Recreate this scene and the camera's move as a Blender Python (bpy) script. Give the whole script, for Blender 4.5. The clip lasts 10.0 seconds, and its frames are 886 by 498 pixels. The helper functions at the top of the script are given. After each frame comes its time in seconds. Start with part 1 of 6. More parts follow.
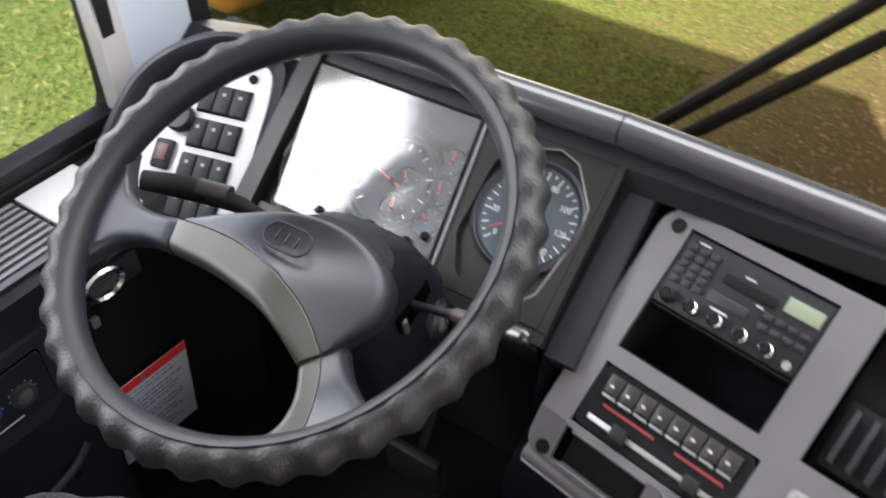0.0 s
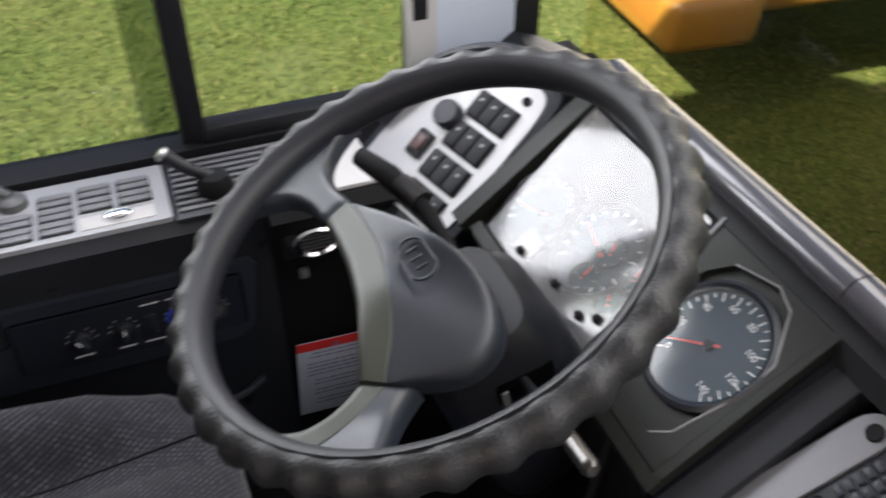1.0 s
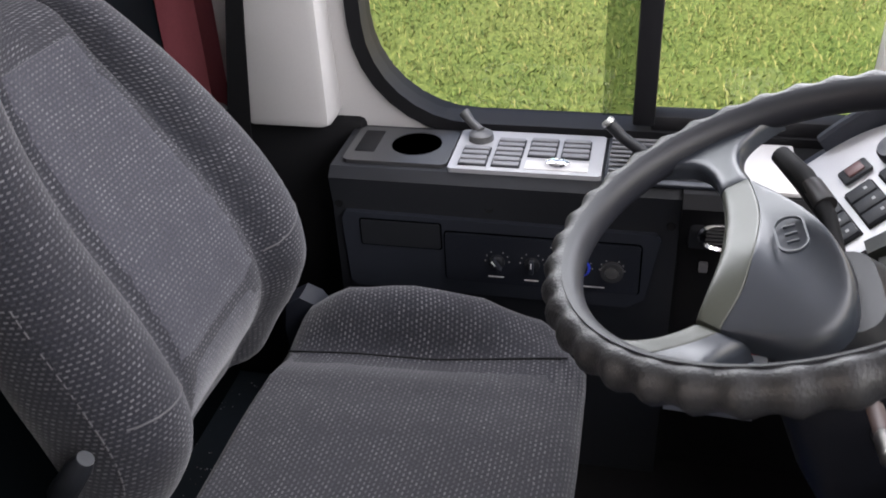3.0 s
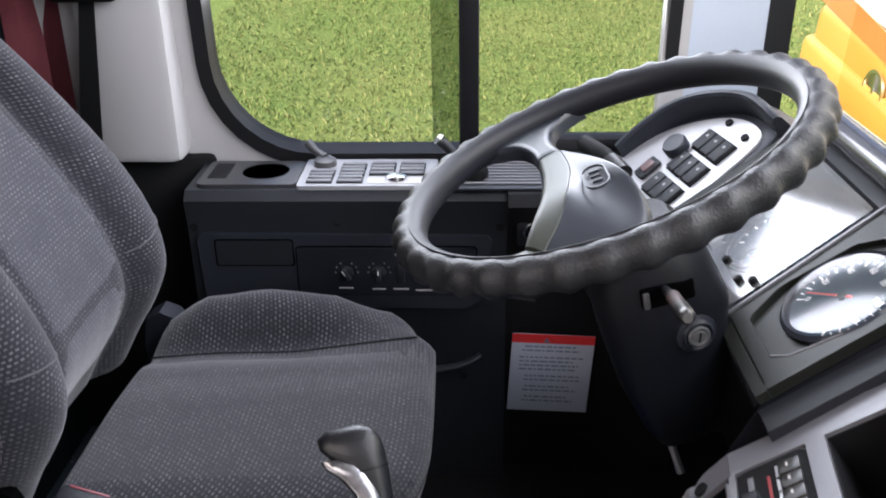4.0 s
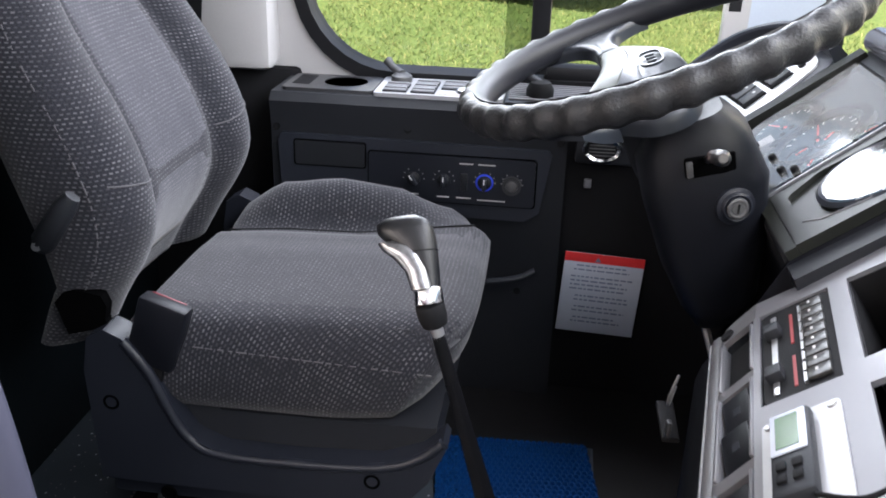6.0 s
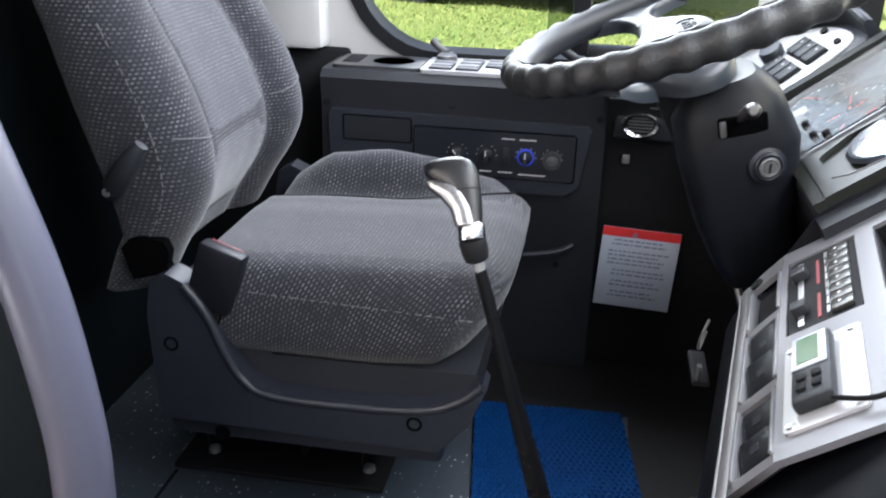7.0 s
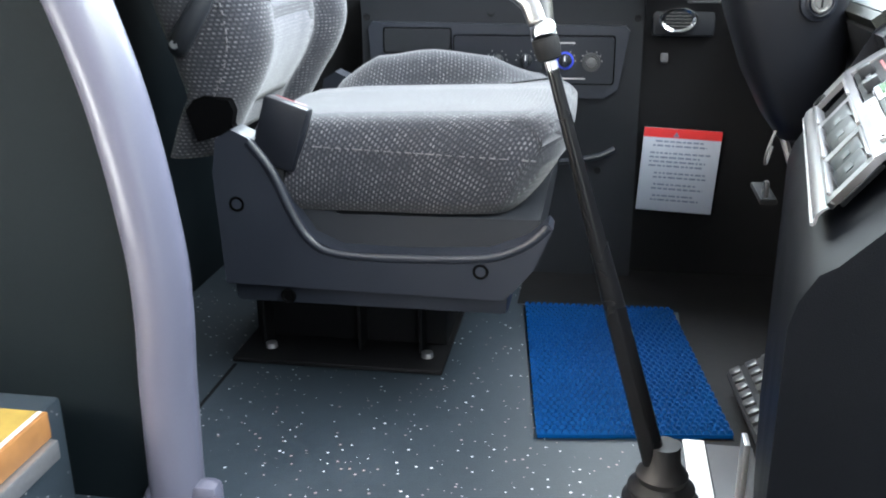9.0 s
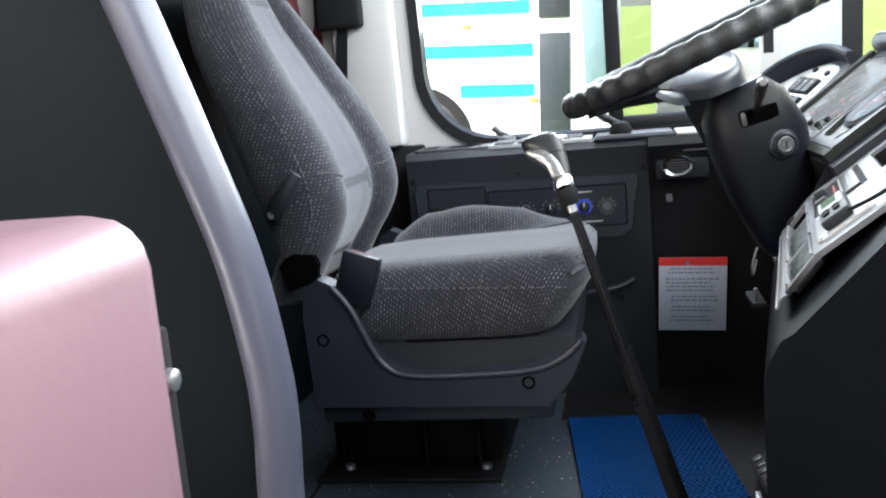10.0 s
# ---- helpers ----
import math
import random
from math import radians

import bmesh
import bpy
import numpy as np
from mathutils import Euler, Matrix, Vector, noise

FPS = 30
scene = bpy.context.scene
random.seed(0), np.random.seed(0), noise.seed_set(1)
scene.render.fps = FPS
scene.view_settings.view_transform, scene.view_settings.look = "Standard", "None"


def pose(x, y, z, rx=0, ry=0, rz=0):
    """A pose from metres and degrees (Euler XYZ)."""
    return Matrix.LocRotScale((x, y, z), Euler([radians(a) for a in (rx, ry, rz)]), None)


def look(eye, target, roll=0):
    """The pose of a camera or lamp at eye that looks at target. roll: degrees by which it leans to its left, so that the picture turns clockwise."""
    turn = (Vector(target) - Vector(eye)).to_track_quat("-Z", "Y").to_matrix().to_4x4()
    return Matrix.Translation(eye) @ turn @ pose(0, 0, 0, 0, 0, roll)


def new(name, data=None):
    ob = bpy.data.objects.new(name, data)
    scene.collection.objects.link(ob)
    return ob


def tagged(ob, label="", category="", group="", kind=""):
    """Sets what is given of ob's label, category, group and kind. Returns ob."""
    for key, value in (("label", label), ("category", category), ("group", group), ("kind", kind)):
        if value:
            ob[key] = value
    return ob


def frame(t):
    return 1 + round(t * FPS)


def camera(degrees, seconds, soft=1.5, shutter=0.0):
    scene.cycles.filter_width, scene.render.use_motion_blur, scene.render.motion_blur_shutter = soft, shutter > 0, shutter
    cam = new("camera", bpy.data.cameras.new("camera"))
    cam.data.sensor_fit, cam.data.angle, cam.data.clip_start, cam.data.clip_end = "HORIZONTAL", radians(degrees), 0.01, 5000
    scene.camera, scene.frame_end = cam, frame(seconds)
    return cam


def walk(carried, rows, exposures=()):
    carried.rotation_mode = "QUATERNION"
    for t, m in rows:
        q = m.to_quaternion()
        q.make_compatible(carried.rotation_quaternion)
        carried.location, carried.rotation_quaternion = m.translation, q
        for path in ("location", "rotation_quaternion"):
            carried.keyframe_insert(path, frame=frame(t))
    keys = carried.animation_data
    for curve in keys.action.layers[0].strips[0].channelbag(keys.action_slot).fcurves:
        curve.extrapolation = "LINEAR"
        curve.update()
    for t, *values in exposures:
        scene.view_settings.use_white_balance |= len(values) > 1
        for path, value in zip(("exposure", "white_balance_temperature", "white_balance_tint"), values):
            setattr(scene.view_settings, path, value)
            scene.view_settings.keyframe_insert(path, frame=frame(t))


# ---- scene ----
cam = camera(51.0, 10.0, soft=1.8, shutter=0.4)
PATH = [
    (0, (0.466, 0.169, 1.317), (-0.464, 1.35, -0.002), -3.3),
    (0.5, (0.458, 0.289, 1.291), (-0.733, 1.284, 0.029), -0.8),
    (0.7, (0.5, 0.349, 1.27), (-0.833, 1.171, 0.025), -0.5),
    (1, (0.557, 0.419, 1.267), (-0.922, 0.957, 0.033), -1.0),
    (1.5, (0.608, 0.405, 1.277), (-0.974, 0.645, 0.078), -1.1),
    (2, (0.657, 0.472, 1.258), (-0.96, 0.25, 0.102), -1.0),
    (2.2, (0.657, 0.483, 1.272), (-0.913, 0.126, 0.086), -2.2),
    (3.3, (0.8, 0.483, 1.165), (-0.903, 0.087, 0.195), -3.8),
    (3.5, (0.86, 0.467, 1.132), (-0.937, 0.199, 0.296), -4.0),
    (4, (0.936, 0.486, 1.097), (-0.883, 0.421, 0.269), -0.8),
    (4.5, (0.992, 0.48, 1.081), (-0.825, 0.407, 0.249), 1.1),
    (5, (1.017, 0.477, 1.041), (-0.784, 0.323, 0.184), 1.5),
    (5.2, (1.017, 0.477, 1.011), (-0.786, 0.308, 0.162), 1.5),
    (6.3, (1.142, 0.53, 0.923), (-0.704, 0.287, 0.193), 1.5),
    (6.5, (1.159, 0.536, 0.909), (-0.691, 0.273, 0.197), 1.3),
    (7, (1.186, 0.523, 0.895), (-0.646, 0.222, 0.151), 1.6),
    (7.5, (1.195, 0.508, 0.853), (-0.601, 0.152, 0.047), 0.6),
    (8, (1.201, 0.488, 0.799), (-0.597, 0.148, -0.008), -0.9),
    (8.5, (1.222, 0.477, 0.717), (-0.614, 0.152, -0.006), -1.4),
    (9, (1.297, 0.469, 0.668), (-0.563, 0.15, 0.004), -0.6),
    (9.5, (1.435, 0.47, 0.694), (-0.468, 0.105, 0.199), -2.0),
    (10, (1.562, 0.486, 0.696), (-0.372, 0.099, 0.362), -5.0),
]
walk(cam, [(t, look(eye, target, roll)) for t, eye, target, roll in PATH], exposures=[(0.0, 2.92, 6400, 15), (0.5, 2.8, 6400, 15), (1.0, 2.4, 6450, 16), (2.2, 2.5, 6450, 18), (3.3, 3.05, 6250, 18), (3.5, 3.2, 6150, 18), (4.0, 2.85, 6050, 18), (5.2, 2.75, 6050, 18), (6.5, 3.58, 6050, 14), (7.2, 3.65, 5950, 11), (8.0, 4.42, 5850, 5), (9.0, 4.7, 5900, 5), (9.5, 4.7, 5900, 6), (10.0, 3.68, 6000, 8)])

# ---- light ----
SUN_FROM = Vector((0.78, -1.22, 1.18)).normalized()
world = bpy.data.worlds.new("sky")
scene.world = world
world.use_nodes = True
wn = world.node_tree.nodes
sky = wn.new("ShaderNodeTexSky")
sky.sky_type = "NISHITA"
sky.sun_disc = False
sky.air_density, sky.dust_density, sky.ozone_density = 1.1, 8.0, 0.3
sky.sun_elevation = math.asin(SUN_FROM.z)
sky.sun_rotation = math.atan2(SUN_FROM.x, SUN_FROM.y)
wn["Background"].inputs["Strength"].default_value = 0.056
world.node_tree.links.new(sky.outputs["Color"], wn["Background"].inputs["Color"])
sun = new("sun", bpy.data.lights.new("sun", "SUN"))
sun.data.energy, sun.data.angle, sun.data.color = 5.0, radians(0.6), (1.0, 0.95, 0.86)
sun.matrix_world = look((0, 0, 0), -SUN_FROM)


def opening_lamp(name, centre, towards, width, height, watts, color=(0.97, 0.98, 1.0)):
    """Stands in an opening for the bright sky outside it."""
    lamp = new(name, bpy.data.lights.new(name, "AREA"))
    lamp.data.shape, lamp.data.size, lamp.data.size_y = "RECTANGLE", width, height
    lamp.data.energy, lamp.data.color = watts, color
    lamp.matrix_world = look(centre, Vector(centre) + Vector(towards))


opening_lamp("windscreen_sky", (0.62, 1.15, 1.48), (0, -1, -0.25), 2.4, 0.80, 7.9)
opening_lamp("driver_window_sky", (-0.645, 0.42, 1.09), (1, 0, -0.05), 0.76, 0.50, 2.9)
for yy in (-0.78, -2.5):
    opening_lamp("right_window_sky", (1.88, yy, 1.4), (-1, 0, -0.2), 1.4, 0.85, 1.15)
# Added light through the low opening of the unseen door.
opening_lamp("added_door_sky", (1.88, 0.91, 0.43), (-1, -0.25, 0), 0.36, 0.62, 0.12)
opening_lamp("left_window_sky", (-0.64, -1.42, 1.35), (1, 0, -0.2), 1.05, 0.75, 1.4)


# ---- materials ----
def rgb(c):
    return (c[0], c[1], c[2], 1.0)


def surface(name, base, rough=0.5, metal=0.0, grain=200.0, amount=0.12, bump=0.0, stain=3.0, stain_amount=0.12,
            spec=0.5, bump_scale=None, coat=0.0):
    """Principled surface with fine grain and broad, soft wear in colour and gloss."""
    m = bpy.data.materials.new(name)
    m.use_nodes = True
    nt = m.node_tree
    b = nt.nodes["Principled BSDF"]
    b.inputs["Metallic"].default_value = metal
    b.inputs["Specular IOR Level"].default_value = spec
    b.inputs["Coat Weight"].default_value = coat
    tc = nt.nodes.new("ShaderNodeTexCoord")
    fine, broad = nt.nodes.new("ShaderNodeTexNoise"), nt.nodes.new("ShaderNodeTexNoise")
    fine.inputs["Scale"].default_value, fine.inputs["Detail"].default_value = grain, 3
    broad.inputs["Scale"].default_value, broad.inputs["Detail"].default_value = stain, 5
    for n in (fine, broad):
        nt.links.new(tc.outputs["Object"], n.inputs["Vector"])
    add = nt.nodes.new("ShaderNodeMath")
    add.operation = "MULTIPLY_ADD"
    nt.links.new(fine.outputs["Fac"], add.inputs[0])
    add.inputs[1].default_value, add.inputs[2].default_value = 2 * amount, 1 - amount
    add2 = nt.nodes.new("ShaderNodeMath")
    add2.operation = "MULTIPLY_ADD"
    nt.links.new(broad.outputs["Fac"], add2.inputs[0])
    add2.inputs[1].default_value, add2.inputs[2].default_value = 2 * stain_amount, 1 - stain_amount
    mul = nt.nodes.new("ShaderNodeMath")
    mul.operation = "MULTIPLY"
    nt.links.new(add.outputs[0], mul.inputs[0])
    nt.links.new(add2.outputs[0], mul.inputs[1])
    sc = nt.nodes.new("ShaderNodeVectorMath")
    sc.operation = "SCALE"
    sc.inputs[0].default_value = base[:3]
    nt.links.new(mul.outputs[0], sc.inputs["Scale"])
    nt.links.new(sc.outputs[0], b.inputs["Base Color"])
    rr_ = nt.nodes.new("ShaderNodeMath")
    rr_.operation = "MULTIPLY_ADD"
    nt.links.new(broad.outputs["Fac"], rr_.inputs[0])
    rr_.inputs[1].default_value, rr_.inputs[2].default_value = 0.25, max(0.02, rough - 0.125)
    nt.links.new(rr_.outputs[0], b.inputs["Roughness"])
    if bump:
        bp = nt.nodes.new("ShaderNodeBump")
        bp.inputs["Strength"].default_value, bp.inputs["Distance"].default_value = bump, 0.001
        src = fine
        if bump_scale:
            src = nt.nodes.new("ShaderNodeTexNoise")
            src.inputs["Scale"].default_value = bump_scale
            nt.links.new(tc.outputs["Object"], src.inputs["Vector"])
        nt.links.new(src.outputs["Fac"], bp.inputs["Height"])
        nt.links.new(bp.outputs["Normal"], b.inputs["Normal"])
    return m


def plain(name, base, rough=0.5, metal=0.0, spec=0.5):
    return surface(name, base, rough, metal, 150, 0.05, 0.0, 4, 0.06, spec)


BLACK = surface("black plastic", (0.0128, 0.0138, 0.0160), 0.45, grain=900, amount=0.2, bump=0.25, stain=6, stain_amount=0.25, spec=0.22)
# Near black puts the darkness of uncut openings into the colour.
VOID = surface("near-black painted hollow", (0.0016, 0.0016, 0.0017), 0.95, spec=0.0)
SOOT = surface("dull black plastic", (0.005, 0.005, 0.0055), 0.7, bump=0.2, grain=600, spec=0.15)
CHARCOAL = surface("charcoal plastic", (0.0160, 0.0182, 0.0240), 0.38, spec=0.35, grain=900, amount=0.2, bump=0.25, stain=8, stain_amount=0.2)
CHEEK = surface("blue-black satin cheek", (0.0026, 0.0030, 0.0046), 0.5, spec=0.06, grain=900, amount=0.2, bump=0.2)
BASEGREY = surface("blue-black seat base plastic", (0.0105, 0.0120, 0.0165), 0.40, spec=0.3, grain=900, amount=0.2, bump=0.25, stain=8, stain_amount=0.25)
SHROUD = surface("blue-black column plastic", (0.0046, 0.0052, 0.0072), 0.42, grain=900, amount=0.2, bump=0.2, stain=5, stain_amount=0.3, spec=0.2)
OLIVE = surface("grey-green bezel", (0.0074, 0.0083, 0.0063), 0.42, spec=0.3, grain=700, bump=0.2)
HUBGREY = surface("blue-grey wheel pad", (0.0160, 0.0190, 0.0240), 0.36, spec=0.42, grain=1200, amount=0.1, bump=0.15)
HUBSTONE = surface("stone-grey pad strip", (0.029, 0.032, 0.024), 0.42, spec=0.4, grain=1200, amount=0.1, bump=0.15)
SILVER = surface("silver painted panel", (0.134, 0.133, 0.141), 0.38, 0.36, grain=1500, amount=0.06, bump=0.05, stain=9, stain_amount=0.1)
PLATESILVER = surface("pale silver switch panel", (0.33, 0.33, 0.335), 0.38, 0.3, grain=1500, amount=0.06, bump=0.05, stain=9, stain_amount=0.12)
PALEGREY = surface("pale grey wall trim", (0.42, 0.41, 0.40), 0.5, grain=500, amount=0.06, bump=0.1, stain=4, stain_amount=0.08)
BLUEGREY = surface("blue-grey painted pillar", (0.42, 0.47, 0.54), 0.4, grain=300, amount=0.05)
RUBBER = surface("black rubber", (0.007, 0.007, 0.008), 0.55, spec=0.3)
TUBEGREY = surface("lilac-grey coated tube", (0.068, 0.068, 0.092), 0.33, grain=500, amount=0.05, bump=0.12, bump_scale=250)
CHROME = surface("chrome", (0.75, 0.75, 0.76), 0.16, 1.0, amount=0.03)
STEEL = surface("worn steel", (0.45, 0.45, 0.45), 0.35, 0.9)
VINYL = surface("dark vinyl sheet", (0.0042, 0.0062, 0.0074), 0.5, spec=0.08, grain=250, bump=0.2, stain=5, stain_amount=0.25)
DASHBLACK = surface("matt black dash plastic", (0.0034, 0.0038, 0.0050), 0.5, grain=900, amount=0.2, bump=0.25, stain=5, stain_amount=0.3, spec=0.06)
PINK = surface("pink vinyl", (0.172, 0.098, 0.115), 0.42, grain=300, amount=0.05, bump=0.25, bump_scale=90, stain=7, stain_amount=0.1)
CURTAIN = surface("dark red curtain", (0.22, 0.05, 0.06), 0.8, bump=0.3)
WHITE = plain("white print", (0.75, 0.75, 0.74), 0.5)
RED = plain("red print", (0.6, 0.03, 0.03), 0.45)
PAPER = surface("laminated notice paper", (0.44, 0.48, 0.545), 0.35, grain=60, amount=0.03)
INK = plain("blue-grey print", (0.17, 0.19, 0.26), 0.6)
BLUE = plain("blue print", (0.03, 0.06, 0.55), 0.4)
YELLOW = plain("yellow paint", (0.60, 0.42, 0.06), 0.45)
ORANGE = plain("orange paint", (0.48, 0.21, 0.05), 0.45)
AMBER = surface("amber coach paint", (0.165, 0.084, 0.013), 0.35, grain=6, amount=0.03, stain=1.5, stain_amount=0.08)
AMBERDARK = plain("brown-amber recess shade", (0.16, 0.070, 0.008), 0.5)
REDORANGE = plain("red-orange paint", (0.27, 0.052, 0.012), 0.4)
DIAL = plain("blue-black dial", (0.018, 0.04, 0.055), 0.5)
LCD = plain("grey-green display", (0.19, 0.23, 0.16), 0.25)
LCDGREEN = plain("green display", (0.045, 0.095, 0.042), 0.25)
NEEDLE = plain("red needle", (0.65, 0.06, 0.05), 0.4)
TEAL = plain("teal stripe", (0.02, 0.42, 0.46), 0.4)
WHITEPAINT = surface("white coach paint", (0.78, 0.79, 0.80), 0.35, grain=5, amount=0.03, stain=0.8, stain_amount=0.05)
TYRE = surface("tyre rubber", (0.025, 0.025, 0.026), 0.8)
BLUEGLASS = plain("pale blue coach glass", (0.20, 0.27, 0.33), 0.1)
DARKGLASS = plain("dark coach glass", (0.02, 0.024, 0.028), 0.08)


def glass_material(name, tint, rough=0.0, ior=1.45, veil=0.0):
    m = bpy.data.materials.new(name)
    m.use_nodes = True
    nt = m.node_tree
    nt.nodes.remove(nt.nodes["Principled BSDF"])
    g, t, mix = nt.nodes.new("ShaderNodeBsdfGlossy"), nt.nodes.new("ShaderNodeBsdfTransparent"), nt.nodes.new("ShaderNodeMixShader")
    fr = nt.nodes.new("ShaderNodeFresnel")
    fr.inputs["IOR"].default_value = ior
    t.inputs["Color"].default_value = rgb(tint)
    g.inputs["Roughness"].default_value = rough
    nt.links.new(fr.outputs[0], mix.inputs[0])
    nt.links.new(t.outputs[0], mix.inputs[1])
    nt.links.new(g.outputs[0], mix.inputs[2])
    last = mix
    # Pale diffuse film: dust, strengthened to stand in for sky glare.
    if veil:
        veil_tone, film = nt.nodes.new("ShaderNodeBsdfDiffuse"), nt.nodes.new("ShaderNodeMixShader")
        spots, amount = nt.nodes.new("ShaderNodeTexNoise"), nt.nodes.new("ShaderNodeMath")
        veil_tone.inputs["Color"].default_value = (0.62, 0.62, 0.58, 1)
        spots.inputs["Scale"].default_value, spots.inputs["Detail"].default_value = 22, 6
        amount.operation = "MULTIPLY"
        amount.inputs[1].default_value = 2 * veil
        nt.links.new(spots.outputs["Fac"], amount.inputs[0])
        nt.links.new(amount.outputs[0], film.inputs[0])
        nt.links.new(mix.outputs[0], film.inputs[1])
        nt.links.new(veil_tone.outputs[0], film.inputs[2])
        last = film
    nt.links.new(last.outputs[0], nt.nodes["Material Output"].inputs["Surface"])
    return m


GLASS = glass_material("window glass", (0.80, 0.82, 0.80))
TINT = glass_material("windscreen glass", (0.90, 0.85, 0.68), 0.0, 1.22)
DOUBLE = glass_material("overlapping tinted glass", (0.42, 0.47, 0.42))
TRAY = surface("satin grey tray", (0.075, 0.075, 0.078), 0.38, grain=700, amount=0.1, bump=0.1)
CUPGREY = surface("dark satin tray", (0.030, 0.030, 0.031), 0.34, grain=700, amount=0.1, bump=0.1)
RIB = surface("worn grey rib", (0.10, 0.10, 0.105), 0.42, grain=500, amount=0.15)
ROCKER = surface("worn grey rocker", (0.14, 0.14, 0.145), 0.4)
GUNMETAL = surface("dull gunmetal", (0.085, 0.085, 0.085), 0.42, 0.4)
SATIN = surface("satin chrome", (0.20, 0.20, 0.205), 0.26, 0.95, grain=180, amount=0.5)
BUTTON = surface("warm grey button", (0.021, 0.020, 0.018), 0.32)
DIMRED = plain("dull red print", (0.20, 0.02, 0.02), 0.5)
DIMPRINT = plain("dim grey print", (0.20, 0.20, 0.20), 0.5)
COVER = glass_material("instrument cover", (0.90, 0.91, 0.91), 0.11, 1.9, 0.11)
DIALGLASS = glass_material("speedometer glass", (0.92, 0.93, 0.93), 0.09, 1.65, 0.03)


def fabric_material(name, dark, light, dash, sheen, blue):
    """Charcoal seat cloth: fine weave with small pale dashes set in rows."""
    m = bpy.data.materials.new(name)
    m.use_nodes = True
    nt = m.node_tree
    b = nt.nodes["Principled BSDF"]
    b.inputs["Roughness"].default_value = 0.9
    b.inputs["Specular IOR Level"].default_value = 0.2
    b.inputs["Sheen Weight"].default_value = sheen
    b.inputs["Sheen Roughness"].default_value = 0.5
    tc = nt.nodes.new("ShaderNodeTexCoord")
    br = nt.nodes.new("ShaderNodeTexBrick")
    br.offset = 0.5
    br.inputs["Scale"].default_value = 1.0
    br.inputs["Brick Width"].default_value, br.inputs["Row Height"].default_value = 0.0078, 0.0058
    br.inputs["Mortar Size"].default_value = 0.0020
    br.inputs["Mortar Smooth"].default_value = 0.2
    br.inputs["Color1"].default_value, br.inputs["Color2"].default_value = (1, 1, 1, 1), (0.22, 0.22, 0.22, 1)
    br.inputs["Mortar"].default_value = (0, 0, 0, 1)
    warp, bend = nt.nodes.new("ShaderNodeTexNoise"), nt.nodes.new("ShaderNodeVectorMath")
    warp.inputs["Scale"].default_value, warp.inputs["Detail"].default_value = 45, 3
    bend.operation = "MULTIPLY_ADD"
    bend.inputs[1].default_value = (0.0035, 0.0035, 0.0)
    nt.links.new(tc.outputs["Object"], warp.inputs["Vector"])
    nt.links.new(warp.outputs["Color"], bend.inputs[0])
    nt.links.new(tc.outputs["UV"], bend.inputs[2])
    nt.links.new(bend.outputs[0], br.inputs["Vector"])
    nz = nt.nodes.new("ShaderNodeTexNoise")
    nz.inputs["Scale"].default_value, nz.inputs["Detail"].default_value = 420, 3
    nt.links.new(tc.outputs["Object"], nz.inputs["Vector"])
    wear = nt.nodes.new("ShaderNodeTexNoise")
    wear.inputs["Scale"].default_value, wear.inputs["Detail"].default_value = 28, 6
    nt.links.new(tc.outputs["Object"], wear.inputs["Vector"])
    ramp = nt.nodes.new("ShaderNodeValToRGB")
    ramp.color_ramp.elements[0].position, ramp.color_ramp.elements[0].color = 0.36, (dark, dark, dark * blue, 1)
    ramp.color_ramp.elements[1].position, ramp.color_ramp.elements[1].color = 0.64, (light, light, light * blue, 1)
    nt.links.new(nz.outputs["Fac"], ramp.inputs["Fac"])
    fac = nt.nodes.new("ShaderNodeMath")
    fac.operation = "MULTIPLY"
    inv = nt.nodes.new("ShaderNodeMath")
    inv.operation = "MULTIPLY_ADD"
    inv.inputs[1].default_value, inv.inputs[2].default_value = 2.4, -0.45
    inv.use_clamp = True
    nt.links.new(wear.outputs["Fac"], inv.inputs[0])
    nt.links.new(br.outputs["Fac"], fac.inputs[0])
    nt.links.new(inv.outputs[0], fac.inputs[1])
    mix = nt.nodes.new("ShaderNodeMix")
    mix.data_type = "RGBA"
    nt.links.new(fac.outputs[0], mix.inputs["Factor"])
    nt.links.new(ramp.outputs["Color"], mix.inputs["A"])
    mix.inputs["B"].default_value = ((dark + light) / 2, (dark + light) / 2, (dark + light) / 2 * blue, 1)
    lift = nt.nodes.new("ShaderNodeMix")
    lift.data_type = "RGBA"
    soft = nt.nodes.new("ShaderNodeMath")
    soft.operation = "MULTIPLY"
    nt.links.new(br.outputs["Color"], soft.inputs[0])
    nt.links.new(inv.outputs[0], soft.inputs[1])
    nt.links.new(soft.outputs[0], lift.inputs["Factor"])
    nt.links.new(mix.outputs["Result"], lift.inputs["A"])
    lift.inputs["B"].default_value = (dash, dash * 0.98, dash * 1.03, 1)
    nt.links.new(lift.outputs["Result"], b.inputs["Base Color"])
    bp = nt.nodes.new("ShaderNodeBump")
    bp.inputs["Strength"].default_value, bp.inputs["Distance"].default_value = 0.5, 0.001
    nt.links.new(nz.outputs["Fac"], bp.inputs["Height"])
    nt.links.new(bp.outputs["Normal"], b.inputs["Normal"])
    return m


FABRIC = fabric_material("charcoal dashed seat cloth", 0.0050, 0.0165, 0.098, 0.12, 1.30)
PANELCLOTH = fabric_material("smoother centre cloth", 0.0056, 0.0175, 0.078, 0.20, 1.26)
WORNCLOTH = fabric_material("worn seat cloth", 0.0085, 0.028, 0.085, 0.22, 1.34)


